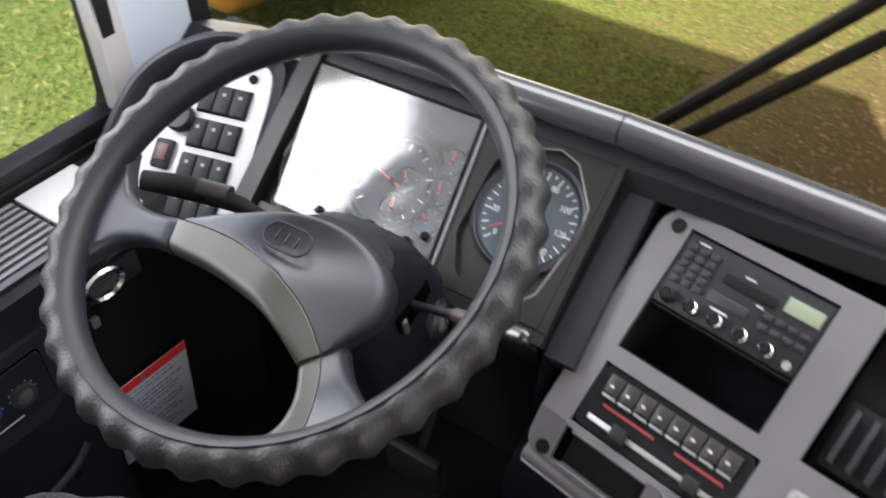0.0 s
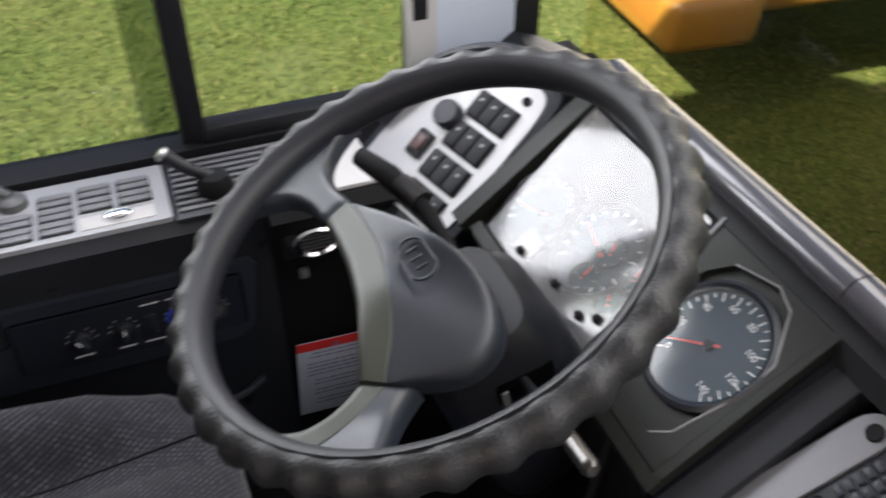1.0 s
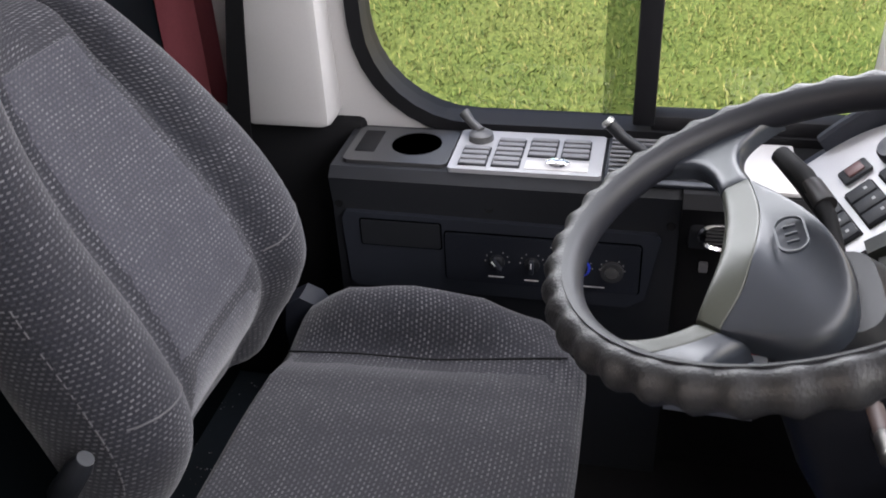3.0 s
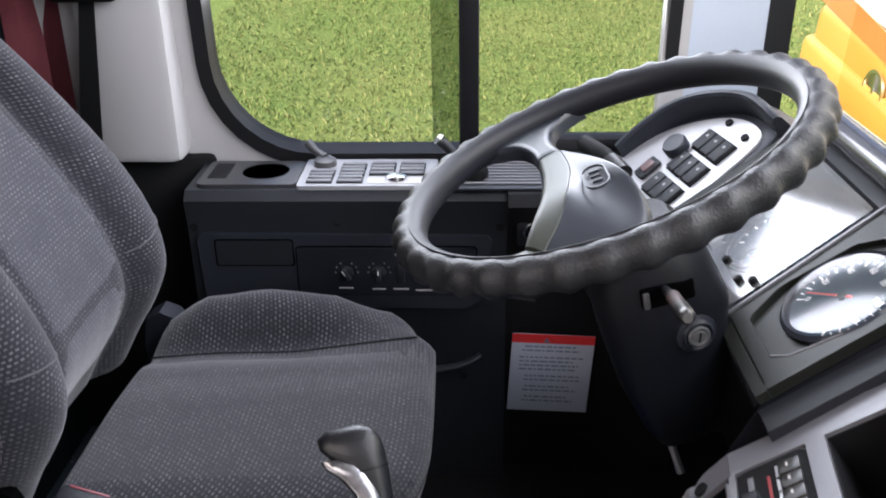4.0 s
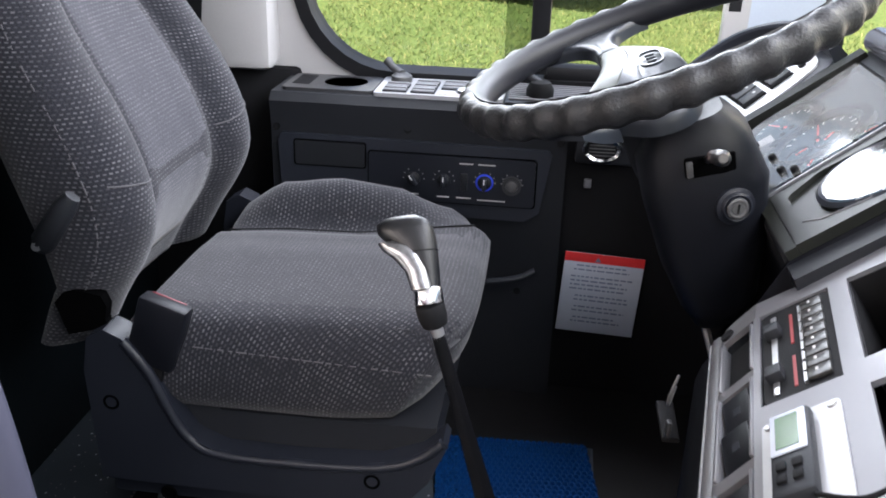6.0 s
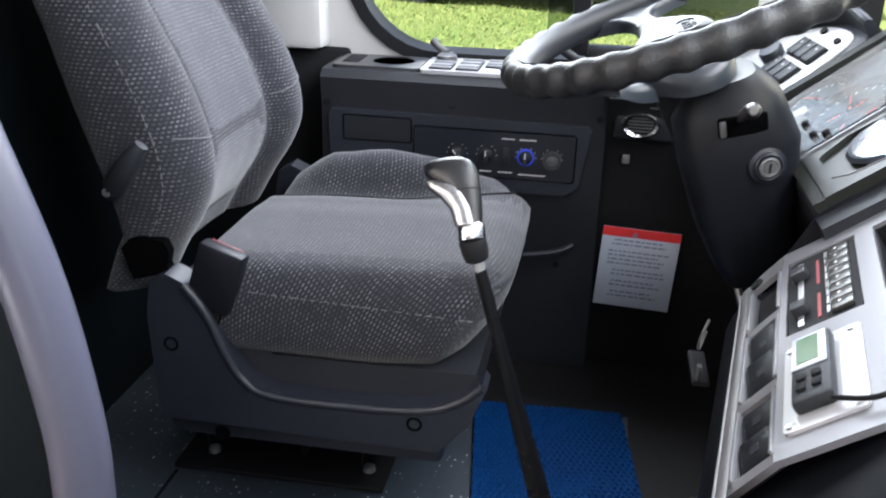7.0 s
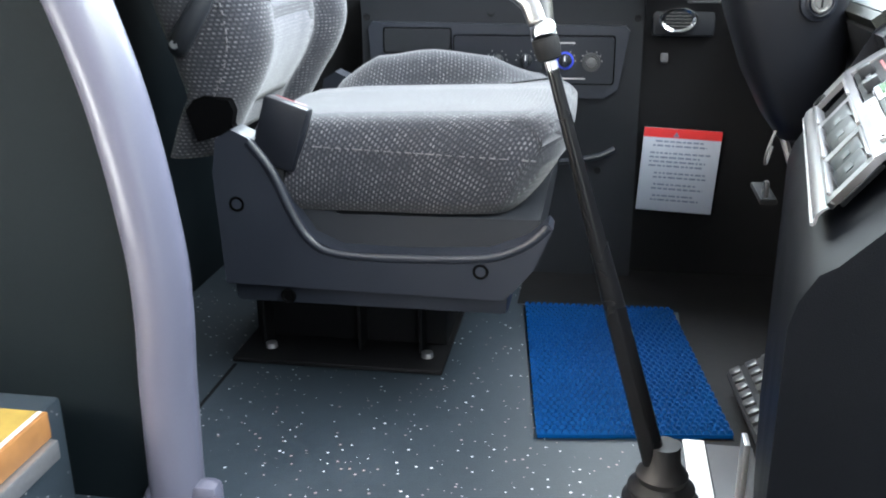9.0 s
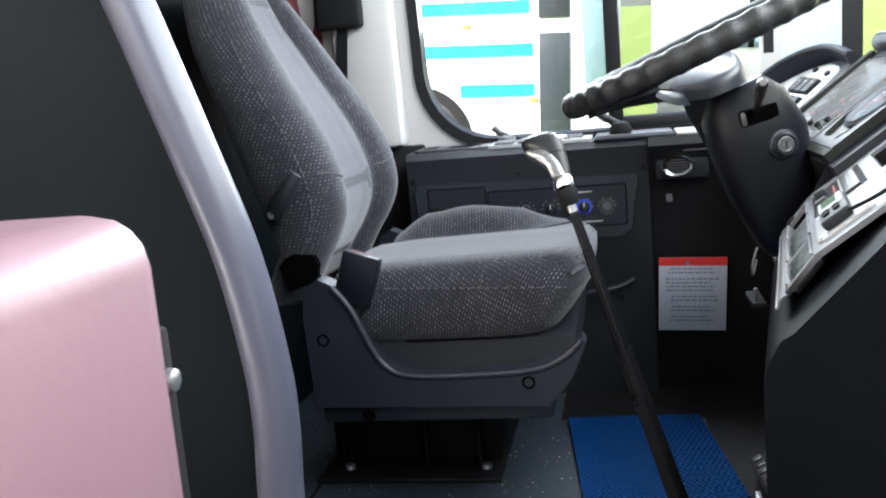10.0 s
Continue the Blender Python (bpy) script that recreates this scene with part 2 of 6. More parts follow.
def speckled_floor():
    m = surface("speckled blue-grey vinyl floor", (0.018, 0.025, 0.032), 0.5, grain=60, amount=0.15, bump=0.2, bump_scale=400, stain=4, stain_amount=0.3)
    nt = m.node_tree
    b = nt.nodes["Principled BSDF"]
    old = b.inputs["Base Color"].links[0].from_socket
    vo = nt.nodes.new("ShaderNodeTexVoronoi")
    vo.inputs["Scale"].default_value = 105
    tc = nt.nodes.new("ShaderNodeTexCoord")
    nt.links.new(tc.outputs["Object"], vo.inputs["Vector"])
    less = nt.nodes.new("ShaderNodeMath")
    less.operation = "LESS_THAN"
    nt.links.new(vo.outputs["Distance"], less.inputs[0])
    sep = nt.nodes.new("ShaderNodeSeparateColor")
    nt.links.new(vo.outputs["Color"], sep.inputs[0])
    size = nt.nodes.new("ShaderNodeMath")
    size.operation = "MULTIPLY_ADD"
    size.inputs[1].default_value, size.inputs[2].default_value = 0.16, 0.07
    nt.links.new(sep.outputs[1], size.inputs[0])
    nt.links.new(size.outputs[0], less.inputs[1])
    pick = nt.nodes.new("ShaderNodeMath")
    pick.operation = "GREATER_THAN"
    pick.inputs[1].default_value = 0.45
    nt.links.new(sep.outputs[0], pick.inputs[0])
    both = nt.nodes.new("ShaderNodeMath")
    both.operation = "MULTIPLY"
    nt.links.new(less.outputs[0], both.inputs[0])
    nt.links.new(pick.outputs[0], both.inputs[1])
    mix = nt.nodes.new("ShaderNodeMix")
    mix.data_type = "RGBA"
    nt.links.new(both.outputs[0], mix.inputs["Factor"])
    nt.links.new(old, mix.inputs["A"])
    chip = nt.nodes.new("ShaderNodeMix")
    chip.data_type = "RGBA"
    nt.links.new(sep.outputs[2], chip.inputs["Factor"])
    chip.inputs["A"].default_value, chip.inputs["B"].default_value = (0.20, 0.15, 0.15, 1), (0.46, 0.46, 0.47, 1)
    nt.links.new(chip.outputs["Result"], mix.inputs["B"])
    nt.links.new(mix.outputs["Result"], b.inputs["Base Color"])
    return m


FLOOR = speckled_floor()


def grass_material():
    m = bpy.data.materials.new("mown grass with dry leaves")
    m.use_nodes = True
    nt = m.node_tree
    b = nt.nodes["Principled BSDF"]
    b.inputs["Roughness"].default_value = 0.9
    b.inputs["Specular IOR Level"].default_value = 0.1
    tc = nt.nodes.new("ShaderNodeTexCoord")
    a, c, d = (nt.nodes.new("ShaderNodeTexNoise") for _ in range(3))
    for n, s, k in ((a, 0.8, 6), (c, 42, 12), (d, 150, 5)):
        n.inputs["Scale"].default_value, n.inputs["Detail"].default_value = s, k
        nt.links.new(tc.outputs["Object"], n.inputs["Vector"])
    r1 = nt.nodes.new("ShaderNodeValToRGB")
    r1.color_ramp.elements[0].position, r1.color_ramp.elements[0].color = 0.36, (0.019, 0.034, 0.008, 1)
    r1.color_ramp.elements[1].position, r1.color_ramp.elements[1].color = 0.66, (0.084, 0.100, 0.026, 1)
    nt.links.new(c.outputs["Fac"], r1.inputs["Fac"])
    r2 = nt.nodes.new("ShaderNodeValToRGB")
    r2.color_ramp.elements[0].position, r2.color_ramp.elements[0].color = 0.35, (0.030, 0.060, 0.011, 1)
    r2.color_ramp.elements[1].position, r2.color_ramp.elements[1].color = 0.7, (0.076, 0.084, 0.026, 1)
    nt.links.new(a.outputs["Fac"], r2.inputs["Fac"])
    mix = nt.nodes.new("ShaderNodeMix")
    mix.data_type = "RGBA"
    mix.inputs["Factor"].default_value = 0.35
    nt.links.new(r1.outputs["Color"], mix.inputs["A"])
    nt.links.new(r2.outputs["Color"], mix.inputs["B"])
    # leafy brown ground in a ragged patch ahead, bus shade put into its tone
    off, dist, edge, ramp, dim_brown = (nt.nodes.new("ShaderNode" + k) for k in ("VectorMath", "VectorMath", "Math", "MapRange", "Mix"))
    off.operation, dist.operation, edge.operation = "SUBTRACT", "LENGTH", "MULTIPLY_ADD"
    off.inputs[1].default_value = (1.6, 3.6, -1.35)
    nt.links.new(tc.outputs["Object"], off.inputs[0])
    nt.links.new(off.outputs["Vector"], dist.inputs[0])
    nt.links.new(c.outputs["Fac"], edge.inputs[0])
    edge.inputs[1].default_value = 3.0
    nt.links.new(dist.outputs["Value"], edge.inputs[2])
    ramp.inputs["From Min"].default_value, ramp.inputs["From Max"].default_value = 3.4, 5.4
    ramp.inputs["To Min"].default_value, ramp.inputs["To Max"].default_value = 0.92, 0.0
    nt.links.new(edge.outputs[0], ramp.inputs["Value"])
    dim_brown.data_type = "RGBA"
    dim_brown.inputs["B"].default_value = (0.040, 0.026, 0.014, 1)
    nt.links.new(ramp.outputs["Result"], dim_brown.inputs["Factor"])
    nt.links.new(mix.outputs["Result"], dim_brown.inputs["A"])
    nt.links.new(dim_brown.outputs["Result"], b.inputs["Base Color"])
    bp = nt.nodes.new("ShaderNodeBump")
    bp.inputs["Strength"].default_value, bp.inputs["Distance"].default_value = 0.45, 0.02
    nt.links.new(d.outputs["Fac"], bp.inputs["Height"])
    nt.links.new(bp.outputs["Normal"], b.inputs["Normal"])
    return m


GRASS = grass_material()


# ---- building helpers ----
def basis(origin, ex, ey, ez):
    m = Matrix((ex, ey, ez)).transposed().to_4x4()
    m.translation = origin
    return m


def finish(name, bm, material, smooth=40):
    me = bpy.data.meshes.new(name)
    bmesh.ops.recalc_face_normals(bm, faces=bm.faces)
    if smooth:
        for f in bm.faces:
            f.smooth = True
        for e in bm.edges:
            if len(e.link_faces) == 2 and e.calc_face_angle(0) > radians(smooth):
                e.smooth = False
    bm.to_mesh(me)
    bm.free()
    me.materials.append(material)
    return me


def part(name, bm, material, parent, label="", smooth=40):
    ob = new(name, finish(name, bm, material, smooth))
    ob.parent = parent
    if label:
        ob["label"] = label
    return ob


def thing(name, label, category, group="", at=(0, 0, 0), kind=""):
    ob = new(name)
    ob.location = at
    ob.empty_display_size = 0.05
    return tagged(ob, label, category, group, kind)


def solid(name, bm, material, label, category="", kind="", group="", smooth=40):
    return tagged(new(name, finish(name, bm, material, smooth)), label, category, group, kind)


def sheet(name, corners, material, parent, label, facing):
    """One thin pane, front side towards the given direction."""
    pts = [Vector(p) for p in corners]
    n = (pts[1] - pts[0]).cross(pts[2] - pts[0])
    if n.dot(Vector(facing)) < 0:
        pts.reverse()
    me = bpy.data.meshes.new(name)
    me.from_pydata(pts, [], [tuple(range(len(pts)))])
    me.materials.append(material)
    ob = new(name, me)
    ob.visible_shadow = False
    if parent:
        ob.parent = parent
        ob["label"] = label
    return ob


def bevelled(bm, width, segments=2, angle=25):
    edges = [e for e in bm.edges if len(e.link_faces) == 2 and e.calc_face_angle(0) > radians(angle)]
    if width > 0 and edges:
        bmesh.ops.bevel(bm, geom=edges, offset=width, segments=segments, profile=0.5, affect="EDGES", clamp_overlap=True)
    return bm


def box(lo, hi, bevel=0.0, m=None, segments=2, bm=None):
    own = bmesh.new()
    bmesh.ops.create_cube(own, size=1.0)
    size = [max(1e-5, h - l) for l, h in zip(lo, hi)]
    mid = [(l + h) / 2 for l, h in zip(lo, hi)]
    bmesh.ops.transform(own, matrix=Matrix.Translation(mid) @ Matrix.Diagonal((*size, 1)), verts=own.verts)
    bevelled(own, bevel, segments)
    if m is not None:
        bmesh.ops.transform(own, matrix=m, verts=own.verts)
    return merged(bm, own)


def merged(bm, own):
    if bm is None:
        return own
    me = bpy.data.meshes.new("tmp")
    own.to_mesh(me)
    own.free()
    bm.from_mesh(me)
    bpy.data.meshes.remove(me)
    return bm


def prism(points, depth, m, bevel=0.0, segments=2, bm=None, base=0.0):
    """A polygon in the local xy plane, pulled from base to base + depth along local z."""
    own = bmesh.new()
    low = [own.verts.new((x, y, base)) for x, y in points]
    top = [own.verts.new((x, y, base + depth)) for x, y in points]
    own.faces.new(low[::-1])
    own.faces.new(top)
    for i in range(len(points)):
        j = (i + 1) % len(points)
        own.faces.new((low[i], low[j], top[j], top[i]))
    bevelled(own, bevel, segments)
    bmesh.ops.transform(own, matrix=m, verts=own.verts)
    return merged(bm, own)


def loft(rings, closed=True, caps=True, bm=None):
    own = bmesh.new()
    rows = [[own.verts.new(p) for p in ring] for ring in rings]
    n = len(rows[0])
    for a, b in zip(rows, rows[1:]):
        for i in range(n if closed else n - 1):
            j = (i + 1) % n
            own.faces.new((a[i], a[j], b[j], b[i]))
    if caps:
        own.faces.new(rows[0][::-1])
        own.faces.new(rows[-1])
    return merged(bm, own)


def smooth_path(points, steps=8):
    pts = [Vector(p) for p in points]
    out = []
    for i in range(len(pts) - 1):
        p0, p1, p2, p3 = pts[max(0, i - 1)], pts[i], pts[i + 1], pts[min(len(pts) - 1, i + 2)]
        for k in range(steps):
            t = k / steps
            out.append(0.5 * ((2 * p1) + (p2 - p0) * t + (2 * p0 - 5 * p1 + 4 * p2 - p3) * t * t + (3 * p1 - p0 - 3 * p2 + p3) * t ** 3))
    return out + [pts[-1]]


def tube(points, radius, sides=12, bm=None):
    pts = [Vector(p) for p in points]
    rings, up = [], None
    for i, p in enumerate(pts):
        d = (pts[min(i + 1, len(pts) - 1)] - pts[max(i - 1, 0)]).normalized()
        if up is None:
            up = d.orthogonal().normalized()
        up = (up - d * up.dot(d)).normalized()
        side = d.cross(up)
        r = radius[i] if isinstance(radius, (list, tuple)) else radius
        rings.append([p + r * (math.cos(a) * up + math.sin(a) * side) for a in (2 * math.pi * k / sides for k in range(sides))])
    return loft(rings, bm=bm)


def lathe(profile, m, sides=32, bm=None):
    """Profile of (radius, height) about local z."""
    rings = [[(r * math.cos(a), r * math.sin(a), h) for a in (2 * math.pi * k / sides for k in range(sides))] for r, h in profile]
    own = loft(rings)
    bmesh.ops.transform(own, matrix=m, verts=own.verts)
    return merged(bm, own)


def rounded(x0, y0, x1, y1, radii, n=6):
    """A rectangle with rounded corners: radii from the lower left, against the clock."""
    if not isinstance(radii, (list, tuple)):
        radii = [radii] * 4
    out = []
    for (cx, cy, sx, sy), r, a0 in zip(((x0, y0, 1, 1), (x1, y0, -1, 1), (x1, y1, -1, -1), (x0, y1, 1, -1)), radii, (180, 270, 0, 90)):
        for k in range(n + 1):
            a = radians(a0 + 90 * k / n)
            out.append((cx + sx * r + r * math.cos(a), cy + sy * r + r * math.sin(a)))
    return out


def ringplate(outer, inner, m, z0, z1, bevel=0.0, bm=None):
    """A plate with one hole: both outlines have the same number of points."""
    own = bmesh.new()
    n = len(outer)
    v = [[own.verts.new((x, y, z)) for x, y in loop] for z in (z0, z1) for loop in (outer, inner)]
    ob_, ib, ot, it = v
    for i in range(n):
        j = (i + 1) % n
        own.faces.new((ob_[i], ib[i], ib[j], ob_[j]))
        own.faces.new((ot[i], ot[j], it[j], it[i]))
        own.faces.new((ob_[i], ob_[j], ot[j], ot[i]))
        own.faces.new((ib[i], it[i], it[j], ib[j]))
    bevelled(own, bevel, 2, 60)
    bmesh.ops.transform(own, matrix=m, verts=own.verts)
    return merged(bm, own)


YZ = Matrix(((0, 0, 1, 0), (1, 0, 0, 0), (0, 1, 0, 0), (0, 0, 0, 1)))  # local x, y, z to world y, z, x


def plane_of(origin, normal):
    n = Vector(normal).normalized()
    e1 = Vector((-n.y, n.x, 0)).normalized()
    return basis(Vector(origin), e1, n.cross(e1), n)


PD = plane_of((0.1855, 0.809, 0.545), (-0.102, -0.593, 0.798))   # silver panel beside the wheel
PC = plane_of((-0.079, 0.824, 0.579), (0.0, -0.590, 0.807))      # instruments
PS = plane_of((-0.4176, 0.896, 0.6626), (0.26, -0.57, 0.78))     # switch plate


# ---- the bus: shell ----
def shell():
    solid("floor", box((-0.66, -0.75, -0.05), (1.9, 1.12, 0.0)), FLOOR, "speckled blue-grey vinyl bus floor", kind="structure")
    solid("floor_rear", box((-0.66, -6.0, -0.05), (0.44, -0.752, 0.165), 0.004), FLOOR, "raised vinyl floor behind the partition", kind="structure")
    solid("floor_joint", box((0.021, -0.0935, -0.001), (0.375, -0.0880, 0.0008)), SOOT, "dark welded joint across the vinyl floor", kind="structure")
    bm = box((0.442, -6.0, 0.0), (1.9, -0.12, 0.165), 0.006)
    solid("aisle_floor", bm, FLOOR, "raised vinyl aisle floor behind the cab", kind="structure")
    # left wall with the driver's window cut through
    outer = rounded(-0.75, 0.0, 0.84, 2.05, 0.002, 8)
    inner = rounded(0.028, 0.573, 0.815, 1.72, (0.17, 0.05, 0.10, 0.17), 8)
    lean = Matrix.Translation((-0.62, 0, 0.58)) @ Matrix.Rotation(radians(5), 4, "Y") @ Matrix.Translation((0, 0, -0.58))
    bm = ringplate(outer, inner, lean @ YZ, -0.05, 0.0)
    solid("wall_left", bm, PALEGREY, "pale grey moulded side wall round the driver's window", kind="structure")
    window = tagged(new("window_1"), "driver's sliding side window in a black rubber seal", kind="structure")
    gasket = ringplate(rounded(0.020, 0.552, 0.823, 1.728, (0.188, 0.058, 0.108, 0.178), 8),
                       rounded(0.044, 0.577, 0.802, 1.70, (0.165, 0.038, 0.088, 0.155), 8), lean @ YZ, -0.045, 0.008, 0.004)
    part("window_seal", gasket, RUBBER, window, "black rubber seal")
    part("window_divider", box((-0.035, 0.462, 0.585), (0.006, 0.496, 1.71), 0.004, lean), RUBBER, window, "black upright bar")
    part("front_pane_corner", box((-0.035, 0.49, 0.57), (0.002, 0.80, 0.602), 0.008, lean), RUBBER, window, "black lower frame bar")
    sheet("window_pane", [lean @ Vector((-0.024, y, z)) for y, z in ((0.04, 0.585), (0.805, 0.585), (0.805, 1.71), (0.04, 1.71))], GLASS, window, "clear glass", (1, 0, 0))
    sheet("sliding_pane_edge", [lean @ Vector((-0.016, y, z)) for y, z in ((0.415, 0.59), (0.468, 0.59), (0.468, 1.70), (0.415, 1.70))], DOUBLE, window, "grey-green overlapping glass", (1, 0, 0))
    # front corner post
    bm = prism([(0.825, 0.60), (0.965, 0.60), (0.985, 2.05), (0.845, 2.05)], 0.07, Matrix.Translation((-0.69, 0, 0)) @ YZ, 0.012)
    solid("corner_post", bm, BLUEGREY, "pale blue-grey painted windscreen post", kind="structure")
    bm = prism([(0.795, 0.585), (0.835, 0.585), (0.855, 2.05), (0.815, 2.05)], 0.03, Matrix.Translation((-0.63, 0, 0)) @ YZ, 0.006)
    solid("post_trim", bm, PALEGREY, "beige-grey trim strip along the post", kind="structure")
    bm = prism([(0.962, 0.55), (1.01, 0.55), (1.03, 2.05), (0.982, 2.05)], 0.05, Matrix.Translation((-0.68, 0, 0)) @ YZ, 0.006)
    solid("windscreen_seal", bm, RUBBER, "black rubber windscreen seal", kind="structure")
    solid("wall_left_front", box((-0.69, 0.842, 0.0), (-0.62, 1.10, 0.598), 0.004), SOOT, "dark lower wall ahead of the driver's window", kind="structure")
    # pale post cover behind the driver
    bm = box((-0.66, -0.160, 0.575), (-0.555, -0.010, 2.0), 0.018)
    solid("post_cover", bm, PALEGREY, "pale grey post cover beside the driver's seat", kind="structure")
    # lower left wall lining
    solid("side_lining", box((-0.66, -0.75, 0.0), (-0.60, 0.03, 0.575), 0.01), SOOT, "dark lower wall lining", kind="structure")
    # left wall further back with passenger windows
    for k, (y0, y1) in enumerate(((-2.1, -0.75), (-3.5, -2.1), (-6.0, -3.5))):
        bm = ringplate(rounded(y0, 0.0, y1, 2.05, 0.002, 4), rounded(y0 + 0.12, 0.95, y1 - 0.12, 1.75, 0.06, 4), Matrix.Translation((-0.66, 0, 0)) @ YZ, -0.05, 0.0)
        solid("wall_left_rear", bm, PALEGREY, "pale side wall with a passenger window", kind="structure")
    # right side, out of view: wall with an assumed door and windows
    # Unseen door: solid to block stray sun, low opening added for light.
    bm = ringplate(rounded(0.05, 0.0, 1.22, 2.05, 0.002, 4), rounded(0.72, 0.10, 1.10, 0.76, 0.04, 4), Matrix.Translation((1.9, 0, 0)) @ YZ, 0.0, 0.05)
    solid("door_1", bm, PALEGREY, "unseen pale door, closed against the sun, with a low opening", kind="structure")
    for y0, y1 in ((-1.6, 0.05), (-3.4, -1.6), (-6.0, -3.4)):
        bm = ringplate(rounded(y0, 0.0, y1, 2.05, 0.002, 4), rounded(y0 + 0.1, 0.95, y1 - 0.1, 1.85, 0.06, 4), Matrix.Translation((1.9, 0, 0)) @ YZ, 0.0, 0.05)
        solid("wall_right", bm, PALEGREY, "pale side wall with an opening", kind="structure")
    bm = ringplate(rounded(-0.66, 0.0, 1.95, 2.05, 0.002, 4), rounded(-0.3, 1.1, 1.6, 1.8, 0.08, 4),
                   basis(Vector((0, -6.0, 0)), Vector((1, 0, 0)), Vector((0, 0, 1)), Vector((0, -1, 0))), 0, 0.05)
    solid("wall_rear", bm, PALEGREY, "rear wall with the rear window", kind="structure")
    solid("ceiling", box((-0.70, -6.05, 2.0), (1.95, 1.2, 2.05)), PALEGREY, "pale bus ceiling", kind="structure")
    # front wall below the windscreen, and the windscreen
    solid("wall_front", box((-0.70, 1.10, -0.1), (1.95, 1.15, 0.56)), SOOT, "front wall below the windscreen", kind="structure")
    w = sheet("window_2", [(-0.68, 1.113, 0.55), (1.92, 1.113, 0.55), (1.92, 1.223, 2.0), (-0.68, 1.223, 2.0)], TINT, None, "", (0, -1, 0.1))
    tagged(w, "large tinted windscreen", kind="structure")
    solid("windscreen_header", box((-0.70, 1.12, 1.93), (1.95, 1.25, 2.0), 0.01), RUBBER, "dark strip above the windscreen", kind="structure")


shell()


# ---- side console at the driver's left ----
def side_console():
    c = thing("side_console", "black plastic side console with a pale switch tray on top", "console")
    part("body", prism([(-0.615, 0.0), (-0.615, 0.562), (-0.470, 0.562), (-0.455, 0.548), (-0.462, 0.500), (-0.462, 0.0)], 0.526,
                       basis(Vector((0, 0.015, 0)), Vector((1, 0, 0)), Vector((0, 0, 1)), Vector((0, 1, 0))), 0.006), BLACK, c)
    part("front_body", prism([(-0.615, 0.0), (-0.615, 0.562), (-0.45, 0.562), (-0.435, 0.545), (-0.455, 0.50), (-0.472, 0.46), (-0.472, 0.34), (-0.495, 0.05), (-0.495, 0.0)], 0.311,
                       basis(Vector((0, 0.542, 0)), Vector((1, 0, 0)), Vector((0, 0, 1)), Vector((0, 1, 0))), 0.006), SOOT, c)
    # recessed surround and heater panel
    sur = part("control_surround", prism([(0.045, 0.355), (0.475, 0.355), (0.500, 0.372), (0.517, 0.478), (0.510, 0.487), (0.037, 0.492), (0.030, 0.48), (0.035, 0.365)],
                                   0.012, Matrix.Translation((-0.464, 0, 0)) @ YZ, 0.006), CHARCOAL, c, "slate-grey raised surround")
    part("blank_panel", prism(rounded(0.061, 0.437, 0.187, 0.480, 0.004, 3), 0.004, Matrix.Translation((-0.453, 0, 0)) @ YZ, 0.0015), BLACK, c)
    ctl = part("heater_panel", prism(rounded(0.195, 0.383, 0.490, 0.468, 0.006, 3), 0.006, Matrix.Translation((-0.453, 0, 0)) @ YZ, 0.002), BASEGREY, c, "blue-black heater control panel")
    for u0, v0, u1, v1, r in ((0.1935, 0.3815, 0.4915, 0.4695, 0.007), (0.0595, 0.4355, 0.1885, 0.4815, 0.005)):
        part("panel_groove", ringplate(rounded(u0 - 0.0012, v0 - 0.0012, u1 + 0.0012, v1 + 0.0012, r, 3), rounded(u0 + 0.0013, v0 + 0.0013, u1 - 0.0013, v1 - 0.0013, r - 0.002, 3), Matrix.Translation((-0.452, 0, 0)) @ YZ, -0.001, 0.0008), VOID, c, "dark joint round the panel")
    face = Matrix.Translation((-0.447, 0, 0)) @ YZ
    for y in (0.276, 0.330, 0.402):
        k = part("knob", lathe([(0.012, 0.0), (0.0115, 0.006), (0.009, 0.008)], face @ Matrix.Translation((y, 0.425, 0)), 20), BLACK, ctl)
        turn = -35 if y < 0.3 else 0
        part("knob_grip", box((-0.0035, -0.011, 0.006), (0.0035, 0.011, 0.016), 0.0015, face @ Matrix.Translation((y, 0.425, 0)) @ Matrix.Rotation(radians(-turn), 4, "Z")), CHARCOAL, ctl)
        part("knob_mark", box((-0.0008, 0.001, 0.0155), (0.0008, 0.0105, 0.0164), 0, face @ Matrix.Translation((y, 0.425, 0)) @ Matrix.Rotation(radians(-turn), 4, "Z")), WHITE, ctl, "white pointer line")
    part("blue_ring", ringplate(rounded(0.386, 0.409, 0.418, 0.441, 0.0159, 6), rounded(0.3895, 0.4125, 0.4145, 0.4375, 0.0124, 6), face, 0, 0.0008), BLUE, ctl, "blue printed arc")
    part("rocker", box((0.360, 0.408, 0), (0.372, 0.440, 0.004), 0.001, face), BLACK, ctl)
    part("lighter_ring", ringplate(rounded(0.433, 0.406, 0.467, 0.440, 0.0169, 8), rounded(0.439, 0.412, 0.461, 0.434, 0.0109, 8), face, 0, 0.006, 0.001), CUPGREY, ctl, "grey lighter surround")
    part("lighter", lathe([(0.0105, 0.001), (0.010, 0.007), (0.005, 0.008)], face @ Matrix.Translation((0.450, 0.423, 0)), 20), GUNMETAL, ctl, "dull metal lighter plug")
    for y, z, w in ((0.357, 0.456, 0.024), (0.390, 0.456, 0.03), (0.262, 0.395, 0.024), (0.318, 0.393, 0.022), (0.353, 0.393, 0.026), (0.390, 0.391, 0.05)):
        part("printed_mark", box((y, z, 0), (y + w, z + 0.0022, 0.0006), 0, face), PALEGREY, ctl)
